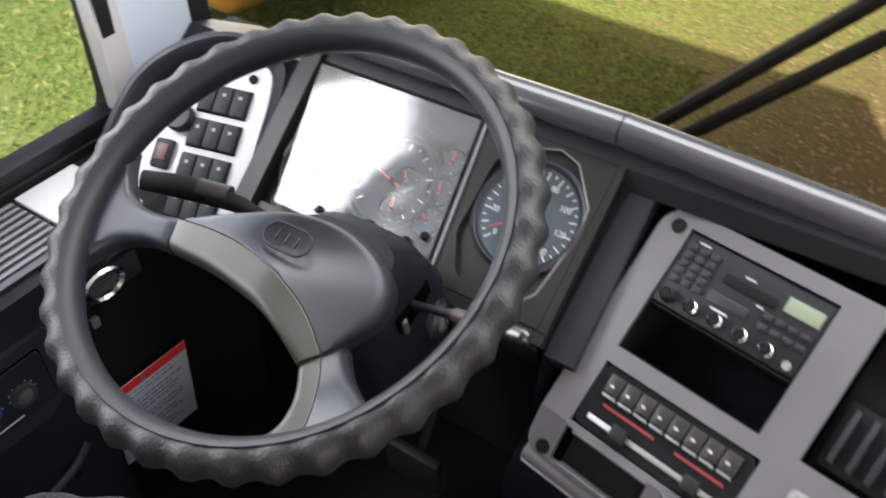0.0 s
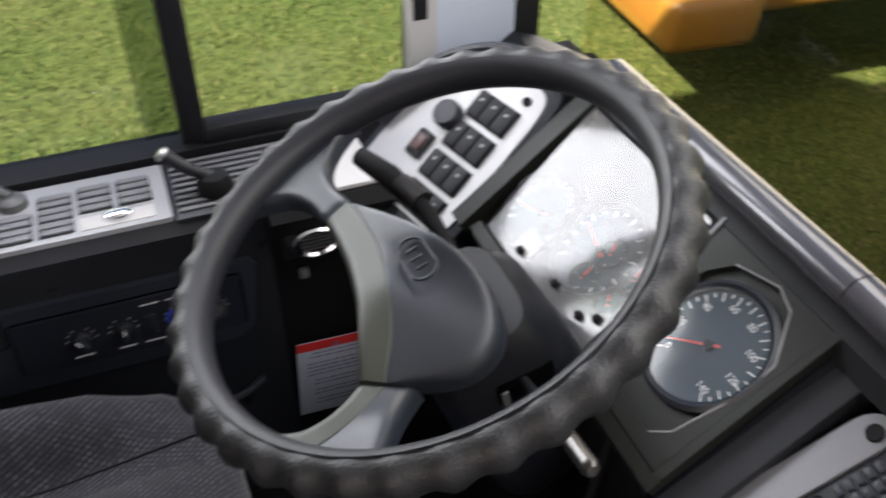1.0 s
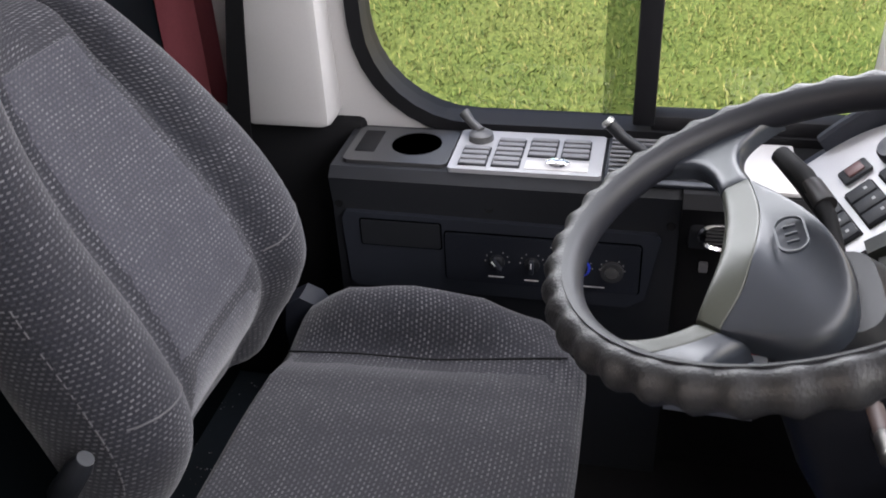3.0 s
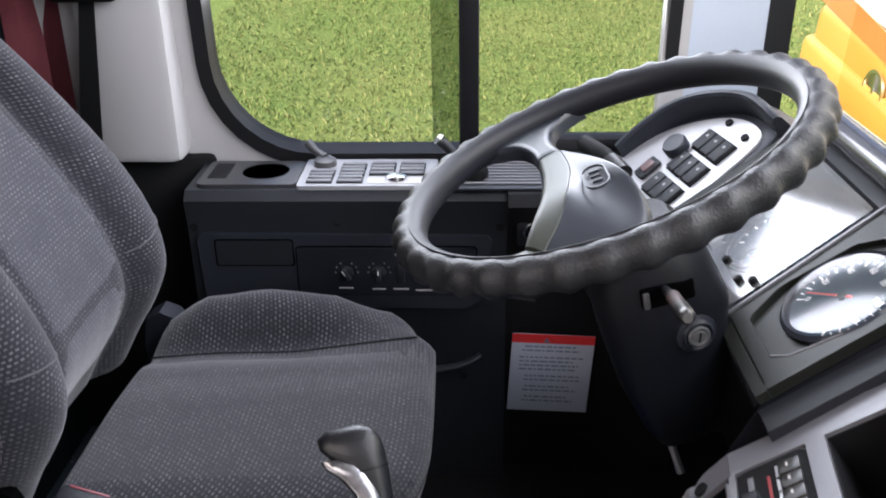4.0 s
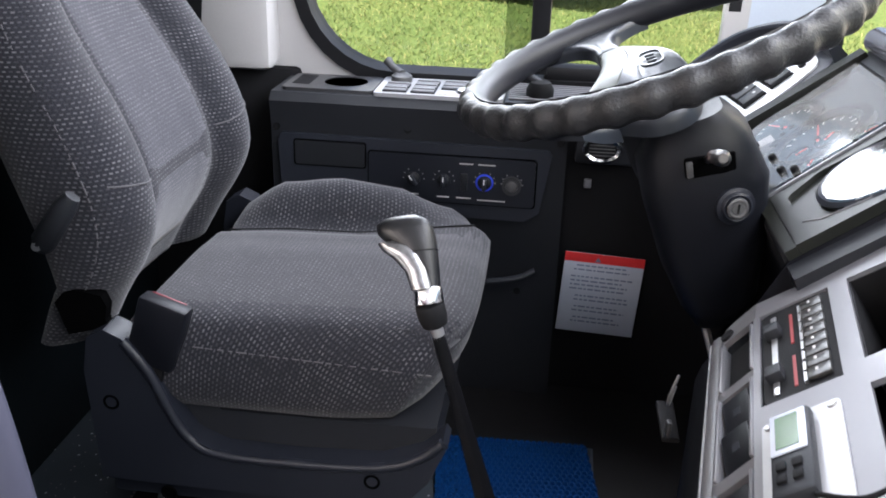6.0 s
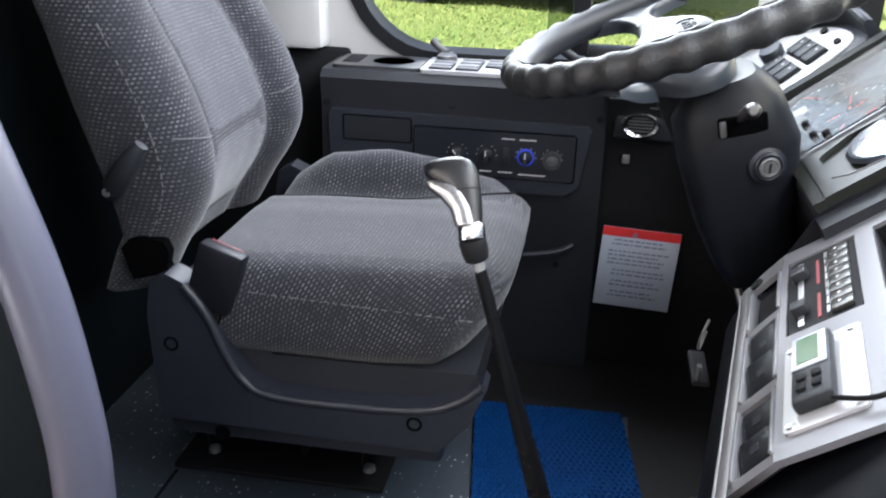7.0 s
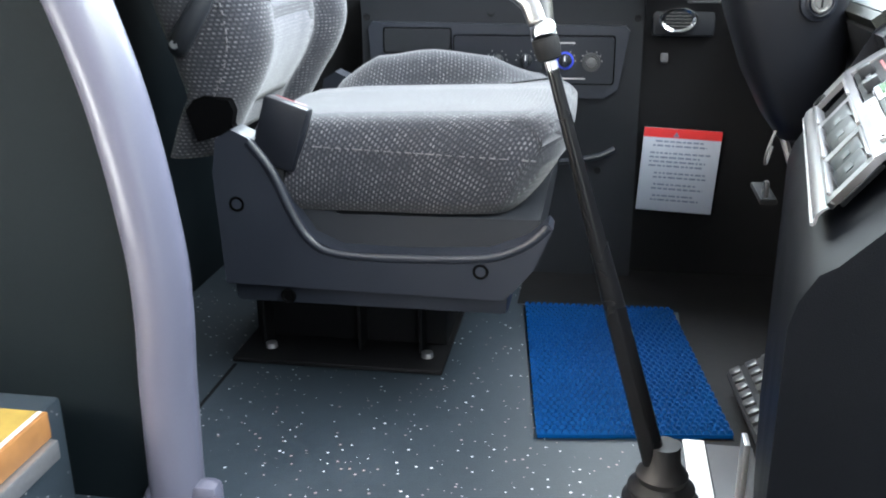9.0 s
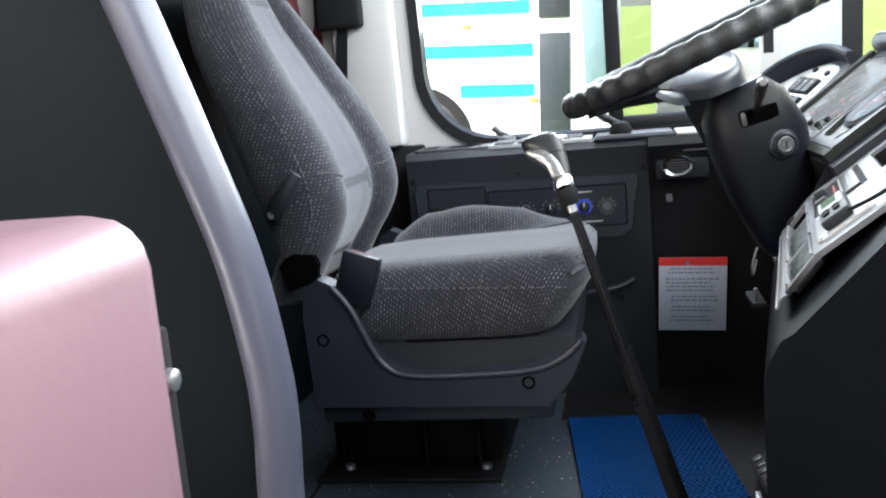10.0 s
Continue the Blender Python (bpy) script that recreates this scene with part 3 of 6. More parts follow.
    for y in (0.276, 0.330, 0.402, 0.450):
        for a in (150, 120, 60, 30, 0, 180):
            x = y + 0.0185 * math.cos(radians(a))
            z = 0.425 + 0.0185 * math.sin(radians(a))
            part("printed_mark", box((x - 0.001, z - 0.0012, 0), (x + 0.0012, z + 0.0012, 0.0006), 0, face), DIMPRINT, ctl)
    for y, z in ((0.262, 0.508), (0.025, 0.500), (0.53, 0.5), (0.10, 0.372), (0.47, 0.215), (0.06, 0.25)):
        part("screw_cap", lathe([(0.007, 0), (0.0065, 0.002), (0.004, 0.0014)], Matrix.Translation((-0.4625, 0, 0)) @ YZ @ Matrix.Translation((y, z, 0)), 16), SOOT, c)
    # pocket with a curved lip below the panel
    part("pocket_lip", tube(smooth_path([(-0.458, 0.14, 0.262), (-0.448, 0.25, 0.238), (-0.446, 0.37, 0.233), (-0.45, 0.46, 0.243), (-0.460, 0.50, 0.258)]), 0.006, 8), CHARCOAL, c, "curved pocket rim")
    part("panel_joint", box((-0.470, 0.5405, 0.03), (-0.4655, 0.5435, 0.52)), SOOT, c)
    # top tray: cup holder plate, switch plate, vent grille
    top = Matrix.Translation((0, 0, 0.562))
    cup = part("cup_plate", ringplate(rounded(-0.598, 0.030, -0.480, 0.195, 0.012, 6), rounded(-0.586, 0.094, -0.506, 0.174, 0.0399, 6), top, 0, 0.006, 0.0015), CUPGREY, c, "dark satin cup holder plate")
    part("cup_well", lathe([(0.0395, 0.003), (0.037, -0.045), (0.001, -0.046), (0.001, -0.047), (0.0395, -0.047), (0.0405, 0.003)], top @ Matrix.Translation((-0.546, 0.134, 0.002)), 28), SOOT, c)
    part("ticket_slot", box((-0.583, 0.042, 0.004), (-0.510, 0.074, 0.0075), 0.003, top), SOOT, c)
    sw = part("switch_plate", prism(rounded(-0.603, 0.198, -0.470, 0.425, 0.006, 3), 0.007, top, 0.002), PLATESILVER, c, "pale silver switch plate")
    def rocker(x, y, w=0.027, l=0.043):
        r = part("rocker_switch", box((x, y, 0.007), (x + w, y + l, 0.010), 0.001, top), BLACK, sw)
        half = box((x + 0.002, y + 0.002, 0.0095), (x + w / 2 - 0.001, y + l - 0.002, 0.0135), 0.001, top)
        box((x + w / 2 + 0.001, y + 0.002, 0.0095), (x + w - 0.002, y + l - 0.002, 0.0118), 0.001, top, bm=half)
        part("rocker_face", half, ROCKER, r)
    for x, y in ((-0.508, 0.212), (-0.540, 0.212), (-0.508, 0.262), (-0.540, 0.262), (-0.572, 0.262), (-0.545, 0.312), (-0.577, 0.312), (-0.545, 0.362), (-0.577, 0.362)):
        rocker(x, y)
    part("mirror_switch_plate", box((-0.508, 0.312, 0.0068), (-0.480, 0.405, 0.0085), 0.001, top), PALEGREY, sw)
    part("mirror_switch", lathe([(0.016, 0), (0.015, 0.007), (0.010, 0.010)], top @ Matrix.Translation((-0.494, 0.360, 0.008)) @ Matrix.Diagonal((0.7, 1.2, 1, 1)), 24), CHROME, sw, "oval chrome-edged knob")
    grille = part("vent_grille", box((-0.605, 0.430, 0.0), (-0.462, 0.60, 0.006), 0.002, top), CHARCOAL, c, "ribbed grey grille")
    for k in range(9):
        x = -0.598 + k * 0.0145
        part("rib", box((x, 0.434, 0.006), (x + 0.007, 0.596, 0.010), 0.0015, top), RIB, grille)
    part("front_tray", box((-0.605, 0.604, 0.0), (-0.455, 0.70, 0.008), 0.003, top), PALEGREY, c, "pale tray end")
    # brake lever and window catch
    lev = thing("hand_brake_lever", "black parking brake lever on a round base", "lever")
    part("base", lathe([(0.024, 0), (0.024, 0.012), (0.018, 0.024), (0.008, 0.028)], Matrix.Translation((-0.508, 0.487, 0.571)), 24), SOOT, lev)
    part("shaft", tube([(-0.508, 0.487, 0.59), (-0.518, 0.452, 0.610), (-0.523, 0.432, 0.628)], [0.009, 0.0085, 0.0095], 12), BLACK, lev)
    part("cap", lathe([(0.0100, 0), (0.0105, 0.004), (0.008, 0.007)], look((-0.523, 0.431, 0.629), (-0.5, 0.51, 0.55)), 16), STEEL, lev, "worn metal cap")
    valve = thing("door_valve", "small silver lever valve on the switch tray", "lever")
    part("base", lathe([(0.020, 0), (0.019, 0.010), (0.010, 0.016)], Matrix.Translation((-0.572, 0.232, 0.569)), 20), GUNMETAL, valve)
    part("arm", tube([(-0.572, 0.232, 0.582), (-0.590, 0.212, 0.590), (-0.600, 0.200, 0.600)], [0.008, 0.007, 0.009], 10), GUNMETAL, valve)


side_console()


# ---- notice, oval vent, kick panel ----
def notice():
    n = thing("notice", "white notice sheet with a red heading on the kick panel", "sign")
    tilt = Matrix.Translation((-0.4695, 0.6215, 0.2165)) @ Matrix.Rotation(radians(5.0), 4, "Y") @ Matrix.Rotation(radians(-2.6), 4, "X") @ YZ @ Matrix.Diagonal((0.97, 1.0, 1.0, 1.0))
    part("sheet", box((-0.0735, -0.083, 0), (0.0735, 0.083, 0.0015), 0.0004, tilt), PAPER, n)
    part("heading", box((-0.0735, 0.065, 0.0015), (0.0735, 0.083, 0.0021), 0, tilt), RED, n, "red heading band")
    rnd = random.Random(11)
    lines = bmesh.new()
    z = 0.056
    for block in (2, 4, 2, 2, 2):
        for _ in range(block):
            x = -0.058 if block > 2 else -0.055 + 0.012 * rnd.random()
            end = 0.058 - 0.03 * rnd.random()
            while x < end:
                w = 0.004 + 0.010 * rnd.random()
                box((x, z, 0.0015), (min(end, x + w), z + 0.0032, 0.0019), 0, tilt, bm=lines)
                x += w + 0.0026
            z -= 0.0085
        z -= 0.006
    part("lines_of_print", lines, INK, n, smooth=0)
    part("warning_mark", prism([(-0.006, 0), (0.006, 0), (0, 0.010)], 0.0008, tilt @ Matrix.Translation((-0.012, 0.0675, 0.002))), INK, n)


notice()


def oval_vent():
    v = thing("oval_vent", "small chrome-ringed oval vent below the dashboard end", "vent")
    m = Matrix.Translation((-0.448, 0.600, 0.500)) @ YZ @ Matrix.Diagonal((1.45, 0.98, 1, 1))
    ring = [(0.022, 0), (0.0235, 0.008), (0.021, 0.012), (0.017, 0.009), (0.0165, 0.0)]
    part("ring", lathe(ring, m, 28), CHROME, v, "chrome ring")
    part("core", lathe([(0.0165, 0.0), (0.010, 0.005), (0.001, 0.006)], m, 24), BLACK, v)
    for k in range(5):
        part("slat", box((-0.015, -0.012 + k * 0.006, 0.005), (0.015, -0.0105 + k * 0.006, 0.009), 0, m), GUNMETAL, v)
    part("mount", box((-0.472, 0.555, 0.470), (-0.449, 0.665, 0.530), 0.006), BLACK, v)
    part("rim_strip", box((-0.462, 0.612, 0.529), (-0.440, 0.672, 0.536), 0.003), GUNMETAL, v, "bright metal edge")


oval_vent()
solid("cable_clip", box((-0.472, 0.575, 0.422), (-0.463, 0.588, 0.438), 0.002), RIB, "small white plastic clip on the kick panel", "clip")


# ---- steering wheel and column ----
WHEEL_N = Vector((0.022, -0.369, 0.929)).normalized()
WHEEL_U = Vector((0, 0, 1)).cross(WHEEL_N).normalized()
PW = basis(Vector((-0.096, 0.634, 0.740)), WHEEL_U, WHEEL_N.cross(WHEEL_U), WHEEL_N)
RIMCOVER = surface("worn ribbed wheel cover", (0.0150, 0.0152, 0.0160), 0.46, spec=0.32, grain=420, amount=0.45, bump=0.9, bump_scale=330, stain=30, stain_amount=0.35)
RIMINNER = surface("dark moulded rim", (0.0105, 0.011, 0.0135), 0.46, spec=0.28, grain=900, bump=0.1)


def domed(points, levels, m):
    cx = sum(p[0] for p in points) / len(points)
    cy = sum(p[1] for p in points) / len(points)
    rings = [[(cx + (x - cx) * s, cy + (y - cy) * s, w) for x, y in points] for s, w in levels]
    own = loft(rings)
    bmesh.ops.transform(own, matrix=m, verts=own.verts)
    return own


def curve2(points, steps=5):
    pts = smooth_path([(x, y, 0) for x, y in (*points, points[0])], steps)
    return [(p.x, p.y) for p in pts[:-1]]


def steering_wheel():
    w = thing("steering_wheel", "black two-spoke bus steering wheel with a ribbed grey cover", "steering wheel")
    R, n, sides = 0.240, 240, 20
    rings = []
    for k in range(n):
        th = 2 * math.pi * k / n
        wave = 0.5 + 0.5 * math.cos(38 * th)
        ring = []
        for j in range(sides):
            a = 2 * math.pi * j / sides
            out = max(0.0, math.cos(a) * 0.8 + 0.4)
            r = 0.0176 + 0.0052 * wave ** 1.3 * out
            d = R + r * math.cos(a)
            ring.append(PW @ Vector((d * math.cos(th), d * math.sin(th), r * math.sin(a) * 1.1)))
        rings.append(ring)
    bm = loft(rings + [rings[0]], caps=False)
    bmesh.ops.remove_doubles(bm, verts=bm.verts, dist=1e-6)
    rim = part("rim", bm, RIMCOVER, w, "ribbed grey rim cover, worn pale", 60)
    inner = []
    for k in range(n):
        th = 2 * math.pi * k / n
        ring = []
        for j in range(12):
            a = radians(105 + 150 * j / 11)
            d = R + 0.0198 * math.cos(a)
            ring.append(PW @ Vector((d * math.cos(th), d * math.sin(th), 0.0198 * math.sin(a) * 1.1)))
        for j in range(12):
            a = radians(255 - 150 * j / 11)
            d = R + 0.0178 * math.cos(a)
            ring.append(PW @ Vector((d * math.cos(th), d * math.sin(th), 0.0178 * math.sin(a) * 1.1)))
        inner.append(ring)
    bm = loft(inner + [inner[0]], caps=False)
    bmesh.ops.remove_doubles(bm, verts=bm.verts, dist=1e-6)
    part("rim_core", bm, RIMINNER, rim, "smooth dark inner rim", 60)
    # the pad falls away towards its lower right, and the olive strip runs along its near edge
    def top_of(x, y):
        k = min(1.0, max(0.0, (x + 0.35 * y + 0.004) / 0.118))
        return -0.0125 - 0.047 * k * k * (3 - 2 * k)
    def run(points, n=20):
        pts = smooth_path(points, 8)
        m = len(pts) - 1
        return [pts[int(m * k / n)].lerp(pts[min(m, int(m * k / n) + 1)], m * k / n - int(m * k / n)) for k in range(n + 1)]
    def slab(first, second, far_round, near_round, across=12, depth=0.012, ends=0.0015):
        """A moulded panel between two edges, rolled over along both and bevelled at its ends."""
        rows = []
        for i, (p, q) in enumerate(zip(first, second)):
            width, row = (q - p).length, []
            stations = sorted({0.0, 1.0, *(0.5 - 0.5 * math.cos(math.pi * j / across) for j in range(across + 1))})
            for c in stations:
                r = p.lerp(q, c)
                drop = 0.0
                for gap, radius in ((c * width, far_round), ((1 - c) * width, near_round)):
                    x = min(1.0, gap / radius)
                    drop += radius * (1 - math.sqrt(max(0.0, 1 - (1 - x) ** 2)))
                if i in (0, len(first) - 1):
                    drop += ends
                row.append(Vector((r.x, r.y, r.z - drop)))
            low = [Vector((v.x, v.y, v.z - depth)) for v in (row[-1], row[0])]
            rows.append([PW @ v for v in row + low])
        return loft(rows)
    def on_pad(points):
        return run([(x, y, top_of(x, y)) for x, y in points])
    brow = on_pad([(-0.1255, -0.0355), (-0.083, -0.013), (-0.034, 0.010), (0.008, 0.024), (0.042, 0.031), (0.072, 0.027), (0.096, 0.014), (0.110, -0.006), (0.113, -0.032), (0.107, -0.055), (0.099, -0.0735)])
    border = on_pad([(-0.1250, -0.0375), (-0.090, -0.0345), (-0.050, -0.0345), (-0.015, -0.040), (0.020, -0.0495), (0.060, -0.068), (0.0915, -0.0955)])
    border_low = [p + Vector((-0.0002, -0.0003, 0)) for p in border]
    foot = on_pad([(-0.1160, -0.0695), (-0.086, -0.070), (-0.054, -0.072), (-0.022, -0.077), (0.010, -0.084), (0.048, -0.099), (0.0785, -0.1165)])
    part("pad", slab(brow, border, 0.012, 0.0007, 16), HUBGREY, w, "blue-grey moulded horn pad", 50)
    part("pad_strip", slab(border_low, foot, 0.0007, 0.010), HUBSTONE, w, "olive-grey pad strip", 50)
    right = run([(0.0998, -0.0752, -0.056), (0.122, -0.097, -0.045), (0.148, -0.113, -0.029), (0.176, -0.124, -0.014), (0.212, -0.118, -0.006)])
    middle = run([(0.0925, -0.0970, -0.041), (0.108, -0.118, -0.033), (0.123, -0.146, -0.023), (0.133, -0.174, -0.013), (0.138, -0.200, -0.007)])
    left = run([(0.0795, -0.1180, -0.031), (0.094, -0.138, -0.024), (0.103, -0.160, -0.017), (0.101, -0.186, -0.011), (0.070, -0.228, -0.006)])
    part("spoke", slab(right, middle, 0.010, 0.0008), HUBGREY, w, "blue-grey spoke", 50)
    part("spoke_strip", slab([p + Vector((-0.0003, -0.0003, 0)) for p in middle], left, 0.0008, 0.010), HUBSTONE, w, "olive-grey spoke strip", 50)
    upper = run([(-0.1275, -0.0350, -0.0125), (-0.160, -0.041, -0.009), (-0.190, -0.036, -0.006), (-0.212, -0.016, -0.004), (-0.232, 0.016, -0.003)])
    lower = run([(-0.1180, -0.0705, -0.0125), (-0.146, -0.074, -0.009), (-0.172, -0.088, -0.006), (-0.188, -0.112, -0.004), (-0.200, -0.140, -0.003)])
    part("spoke", slab(upper, lower, 0.009, 0.009), HUBGREY, w, "blue-grey spoke", 50)
    EM = PW @ Matrix.Translation((0.0045, -0.0115, top_of(0.0045, -0.0115) + 0.0002)) @ Matrix.Rotation(radians(6), 4, "Y")
    part("emblem", ringplate(rounded(-0.028, -0.015, 0.028, 0.015, 0.0149, 6), rounded(-0.026, -0.013, 0.026, 0.013, 0.0129, 6), EM, -0.003, 0.0004, 0.0002), HUBGREY, w, "raised oval emblem ring")
    for x in (-0.012, 0.0, 0.012):
        part("emblem_bar", box((x - 0.0007, -0.006, -0.003), (x + 0.0007, 0.006, 0.0002), 0.0001, EM), HUBGREY, w)
    hub = PW @ Matrix.Translation((0.0, -0.02, 0))
    part("hub_boss", lathe([(0.050, -0.16), (0.056, -0.10), (0.054, -0.066), (0.040, -0.055)], hub, 32), BLACK, w)


steering_wheel()


def ring_at(c, ex, ey, hw, hd, n=24, power=3.5):
    out = []
    for k in range(n):
        a = 2 * math.pi * k / n
        x = math.copysign(abs(math.cos(a)) ** (2 / power), math.cos(a)) * hw
        y = math.copysign(abs(math.sin(a)) ** (2 / power), math.sin(a)) * hd
        out.append(Vector(c) + x * Vector(ex) + y * Vector(ey))
    return out


def steering_column():
    c = thing("steering_column", "black plastic steering column shroud with ignition lock", "steering column")
    ex, ey = Vector((1, 0, 0)), Vector((0, 0.93, 0.37))
    rows = [((-0.085, 0.672, 0.660), 0.070, 0.050), ((-0.085, 0.686, 0.630), 0.086, 0.072), ((-0.085, 0.712, 0.570), 0.088, 0.080),
            ((-0.090, 0.732, 0.490), 0.085, 0.070), ((-0.095, 0.750, 0.420), 0.078, 0.052), ((-0.10, 0.757, 0.385), 0.062, 0.036), ((-0.10, 0.76, 0.372), 0.035, 0.02)]
    part("shroud", loft([ring_at(p, ex, ey, a, b) for p, a, b in rows]), SHROUD, c, "", 50)
    m = Matrix.Translation((0.0005, 0.741, 0.566)) @ Matrix.Rotation(radians(12), 4, "Z") @ YZ
    lock = part("ignition_lock", lathe([(0.026, -0.012), (0.024, 0.002), (0.0195, 0.004), (0.0185, 0.007), (0.0168, 0.0085), (0.0140, 0.006), (0.0135, 0.008), (0.012, 0.009)], m, 28), BASEGREY, c, "round grey ignition lock")
    part("lock_face", lathe([(0.0135, 0.008), (0.0133, 0.0098), (0.0110, 0.0108), (0.008, 0.0098), (0.0075, 0.0108)], m, 24), GUNMETAL, lock, "worn metal lock barrel")
    part("key_slot", box((-0.0012, -0.006, 0.0108), (0.0012, 0.006, 0.0118), 0, m), SOOT, lock)
    s = Matrix.Translation((-0.002, 0.705, 0.617)) @ Matrix.Rotation(radians(8), 4, "Z") @ Matrix.Rotation(radians(12), 4, "X") @ YZ
    part("stalk_slot", box((-0.032, -0.014, -0.004), (0.030, 0.012, 0.0065), 0.004, s), VOID, c, "dark stalk opening")
    part("slot_catch", box((-0.031, -0.012, 0.002), (-0.023, 0.009, 0.0085), 0.002, s), GUNMETAL, c, "worn metal catch")
    stalk = part("retarder_stalk", tube([(0.0, 0.700, 0.622), (0.035, 0.698, 0.634), (0.075, 0.695, 0.648), (0.120, 0.692, 0.660)], [0.005, 0.005, 0.0065, 0.0075], 12), BLACK, c)
    part("stalk_end", tube([(0.112 + 0.0038 * k, 0.692 - 0.0002 * k, 0.658 + 0.001 * k) for k in range(12)], [0.0078 + 0.0012 * (k % 2) for k in range(11)] + [0.005], 14), surface("worn knurled metal", (0.11, 0.105, 0.10), 0.28, 0.9, grain=300, amount=0.4), stalk, "ribbed worn stalk end")
    part("stalk_band", tube([(0.062, 0.696, 0.644), (0.110, 0.693, 0.657)], 0.0078, 14), surface("worn brown band", (0.05, 0.032, 0.028), 0.5), stalk, "worn reddish band")
    ind = part("indicator_stalk", tube([(-0.17, 0.700, 0.640), (-0.235, 0.690, 0.662), (-0.300, 0.668, 0.675), (-0.345, 0.645, 0.682)], [0.007, 0.010, 0.0145, 0.012], 14), SOOT, c, "flat black indicator stalk")
    part("stalk_mark", tube([(-0.250, 0.688, 0.667), (-0.285, 0.675, 0.673)], 0.0142, 14), surface("dark brown band", (0.009, 0.007, 0.007), 0.4), ind)
    part("brace", tube([(-0.18, 0.70, 0.47), (-0.16, 0.745, 0.36), (-0.14, 0.78, 0.26)], 0.006, 8), STEEL, c)


steering_column()


# ---- dashboard ----
def dashboard():
    d = thing("dashboard", "black bus dashboard with grey-green instrument bezel and padded top roll", "dashboard")
    part("left_body", prism([(0.782, 0.540), (0.800, 0.500), (0.880, 0.400), (0.960, 0.200), (0.970, 0.02), (1.095, 0.02), (1.095, 0.600), (1.00, 0.655), (0.962, 0.668)],
                            0.77, Matrix.Translation((-0.615, 0, 0)) @ YZ, 0.008), BLACK, d)
    # right body follows the silver panel
    ex = PD.col[0].to_3d()
    g = Vector((-ex.y, ex.x, 0))
    prof = [(-0.088, 0.436), (-0.100, 0.428), (-0.112, 0.405), (-0.117, 0.385), (-0.117, 0.03), (0.28, 0.03), (0.28, 0.57), (0.235, 0.60), (0.206, 0.591), (0.060, 0.478), (0.004, 0.536)]
    part("right_body", prism(prof, 0.535, basis(Vector((0.1855, 0.809, 0)) - 0.052 * ex, g, Vector((0, 0, 1)), ex), 0.012, 3), DASHBLACK, d, "black side body")
    # top roll
    ROLL = surface("sheeny dark grey padded roll", (0.060, 0.060, 0.068), 0.18, 0.3, spec=0.9, grain=900, amount=0.08, bump=0.08)
    for x0, x1 in ((-0.36, 0.0945), (0.0965, 0.66)):
        rings = []
        for k in range(9):
            x = x0 + (x1 - x0) * k / 8
            z = 0.7165 - 0.05 * max(0, x - 0.1)
            rings.append([(x, 0.984 + 0.022 * math.cos(a), z + 0.020 * math.sin(a)) for a in (2 * math.pi * j / 20 for j in range(20))])
        part("top_roll", loft(rings), ROLL, d, "sheeny grey padded roll")
    part("hood", prism([(0.952, 0.662), (0.957, 0.688), (0.975, 0.702), (1.0, 0.702), (1.0, 0.65)], 0.98, Matrix.Translation((-0.36, 0, 0)) @ YZ, 0.006), BLACK, d, "black instrument hood")
    part("dash_top", prism([(1.0, 0.645), (1.10, 0.575), (1.10, 0.56), (1.0, 0.62)], 2.40, Matrix.Translation((-0.60, 0, 0)) @ YZ, 0.003), SOOT, d, "dull black dash top")
    part("knee_filler", box((0.10, 0.82, 0.02), (0.160, 1.09, 0.55), 0.01), SOOT, d)
    # instrument bezel
    bez = part("instrument_bezel", prism([(-0.250, -0.036), (0.190, -0.036), (0.190, 0.180), (-0.275, 0.180)], 0.016,
                                         PC @ Matrix.Translation((0, 0, -0.020)), 0.003), OLIVE, d, "grey-green instrument bezel")
    part("bezel_ridge", prism([(-0.282, -0.060), (-0.252, -0.060), (-0.262, 0.185), (-0.292, 0.185)], 0.030, PC @ Matrix.Translation((0, 0, -0.012)), 0.006), OLIVE, d, "raised grey-green ridge")
    part("bezel_foot", prism([(-0.25, -0.052), (0.194, -0.052), (0.194, -0.038), (-0.245, -0.036)], 0.024, PC @ Matrix.Translation((0, 0, -0.016)), 0.006, 3), OLIVE, d, "shiny lower bezel lip")
    part("bezel_edge", prism([(0.183, -0.0375), (0.194, -0.0375), (0.194, 0.181), (0.185, 0.181)], 0.0255, PC @ Matrix.Translation((0, 0, -0.016)), 0.005, 3), OLIVE, d, "rounded side edge of the bezel")
    rows = []
    for k in range(9):
        h = k / 8
        a, b = PC @ Vector((0.196, -0.054 + 0.246 * h, -0.004)), PD @ Vector((-0.046, -0.130 + 0.325 * h, -0.034))
        c = a.lerp(b, 0.5) + 0.004 * PC.col[2].to_3d()
        face = [a + Vector((-0.012, 0.004, 0.003)), a, a.lerp(c, 0.5), c, c.lerp(b, 0.5), b, b + Vector((0.006, 0.010, -0.020))]
        rows.append(face + [p + Vector((0.0, 0.020, -0.012)) for p in reversed(face)])
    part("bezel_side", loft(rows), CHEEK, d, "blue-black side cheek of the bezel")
    # gauge tray behind a clear cover
    tray = part("gauge_tray", prism([(-0.225, -0.032), (0.024, -0.032), (0.002, 0.168), (-0.262, 0.168)], 0.004, PC @ Matrix.Translation((0, 0, -0.0035)), 0.001), CHARCOAL, bez, "dark gauge tray")
    part("divider", prism([(0.0285, -0.036), (0.0325, -0.036), (0.0085, 0.178), (0.0045, 0.178)], 0.0155, PC @ Matrix.Translation((0, 0, -0.004)), 0.002), SILVER, bez, "bright divider strip")
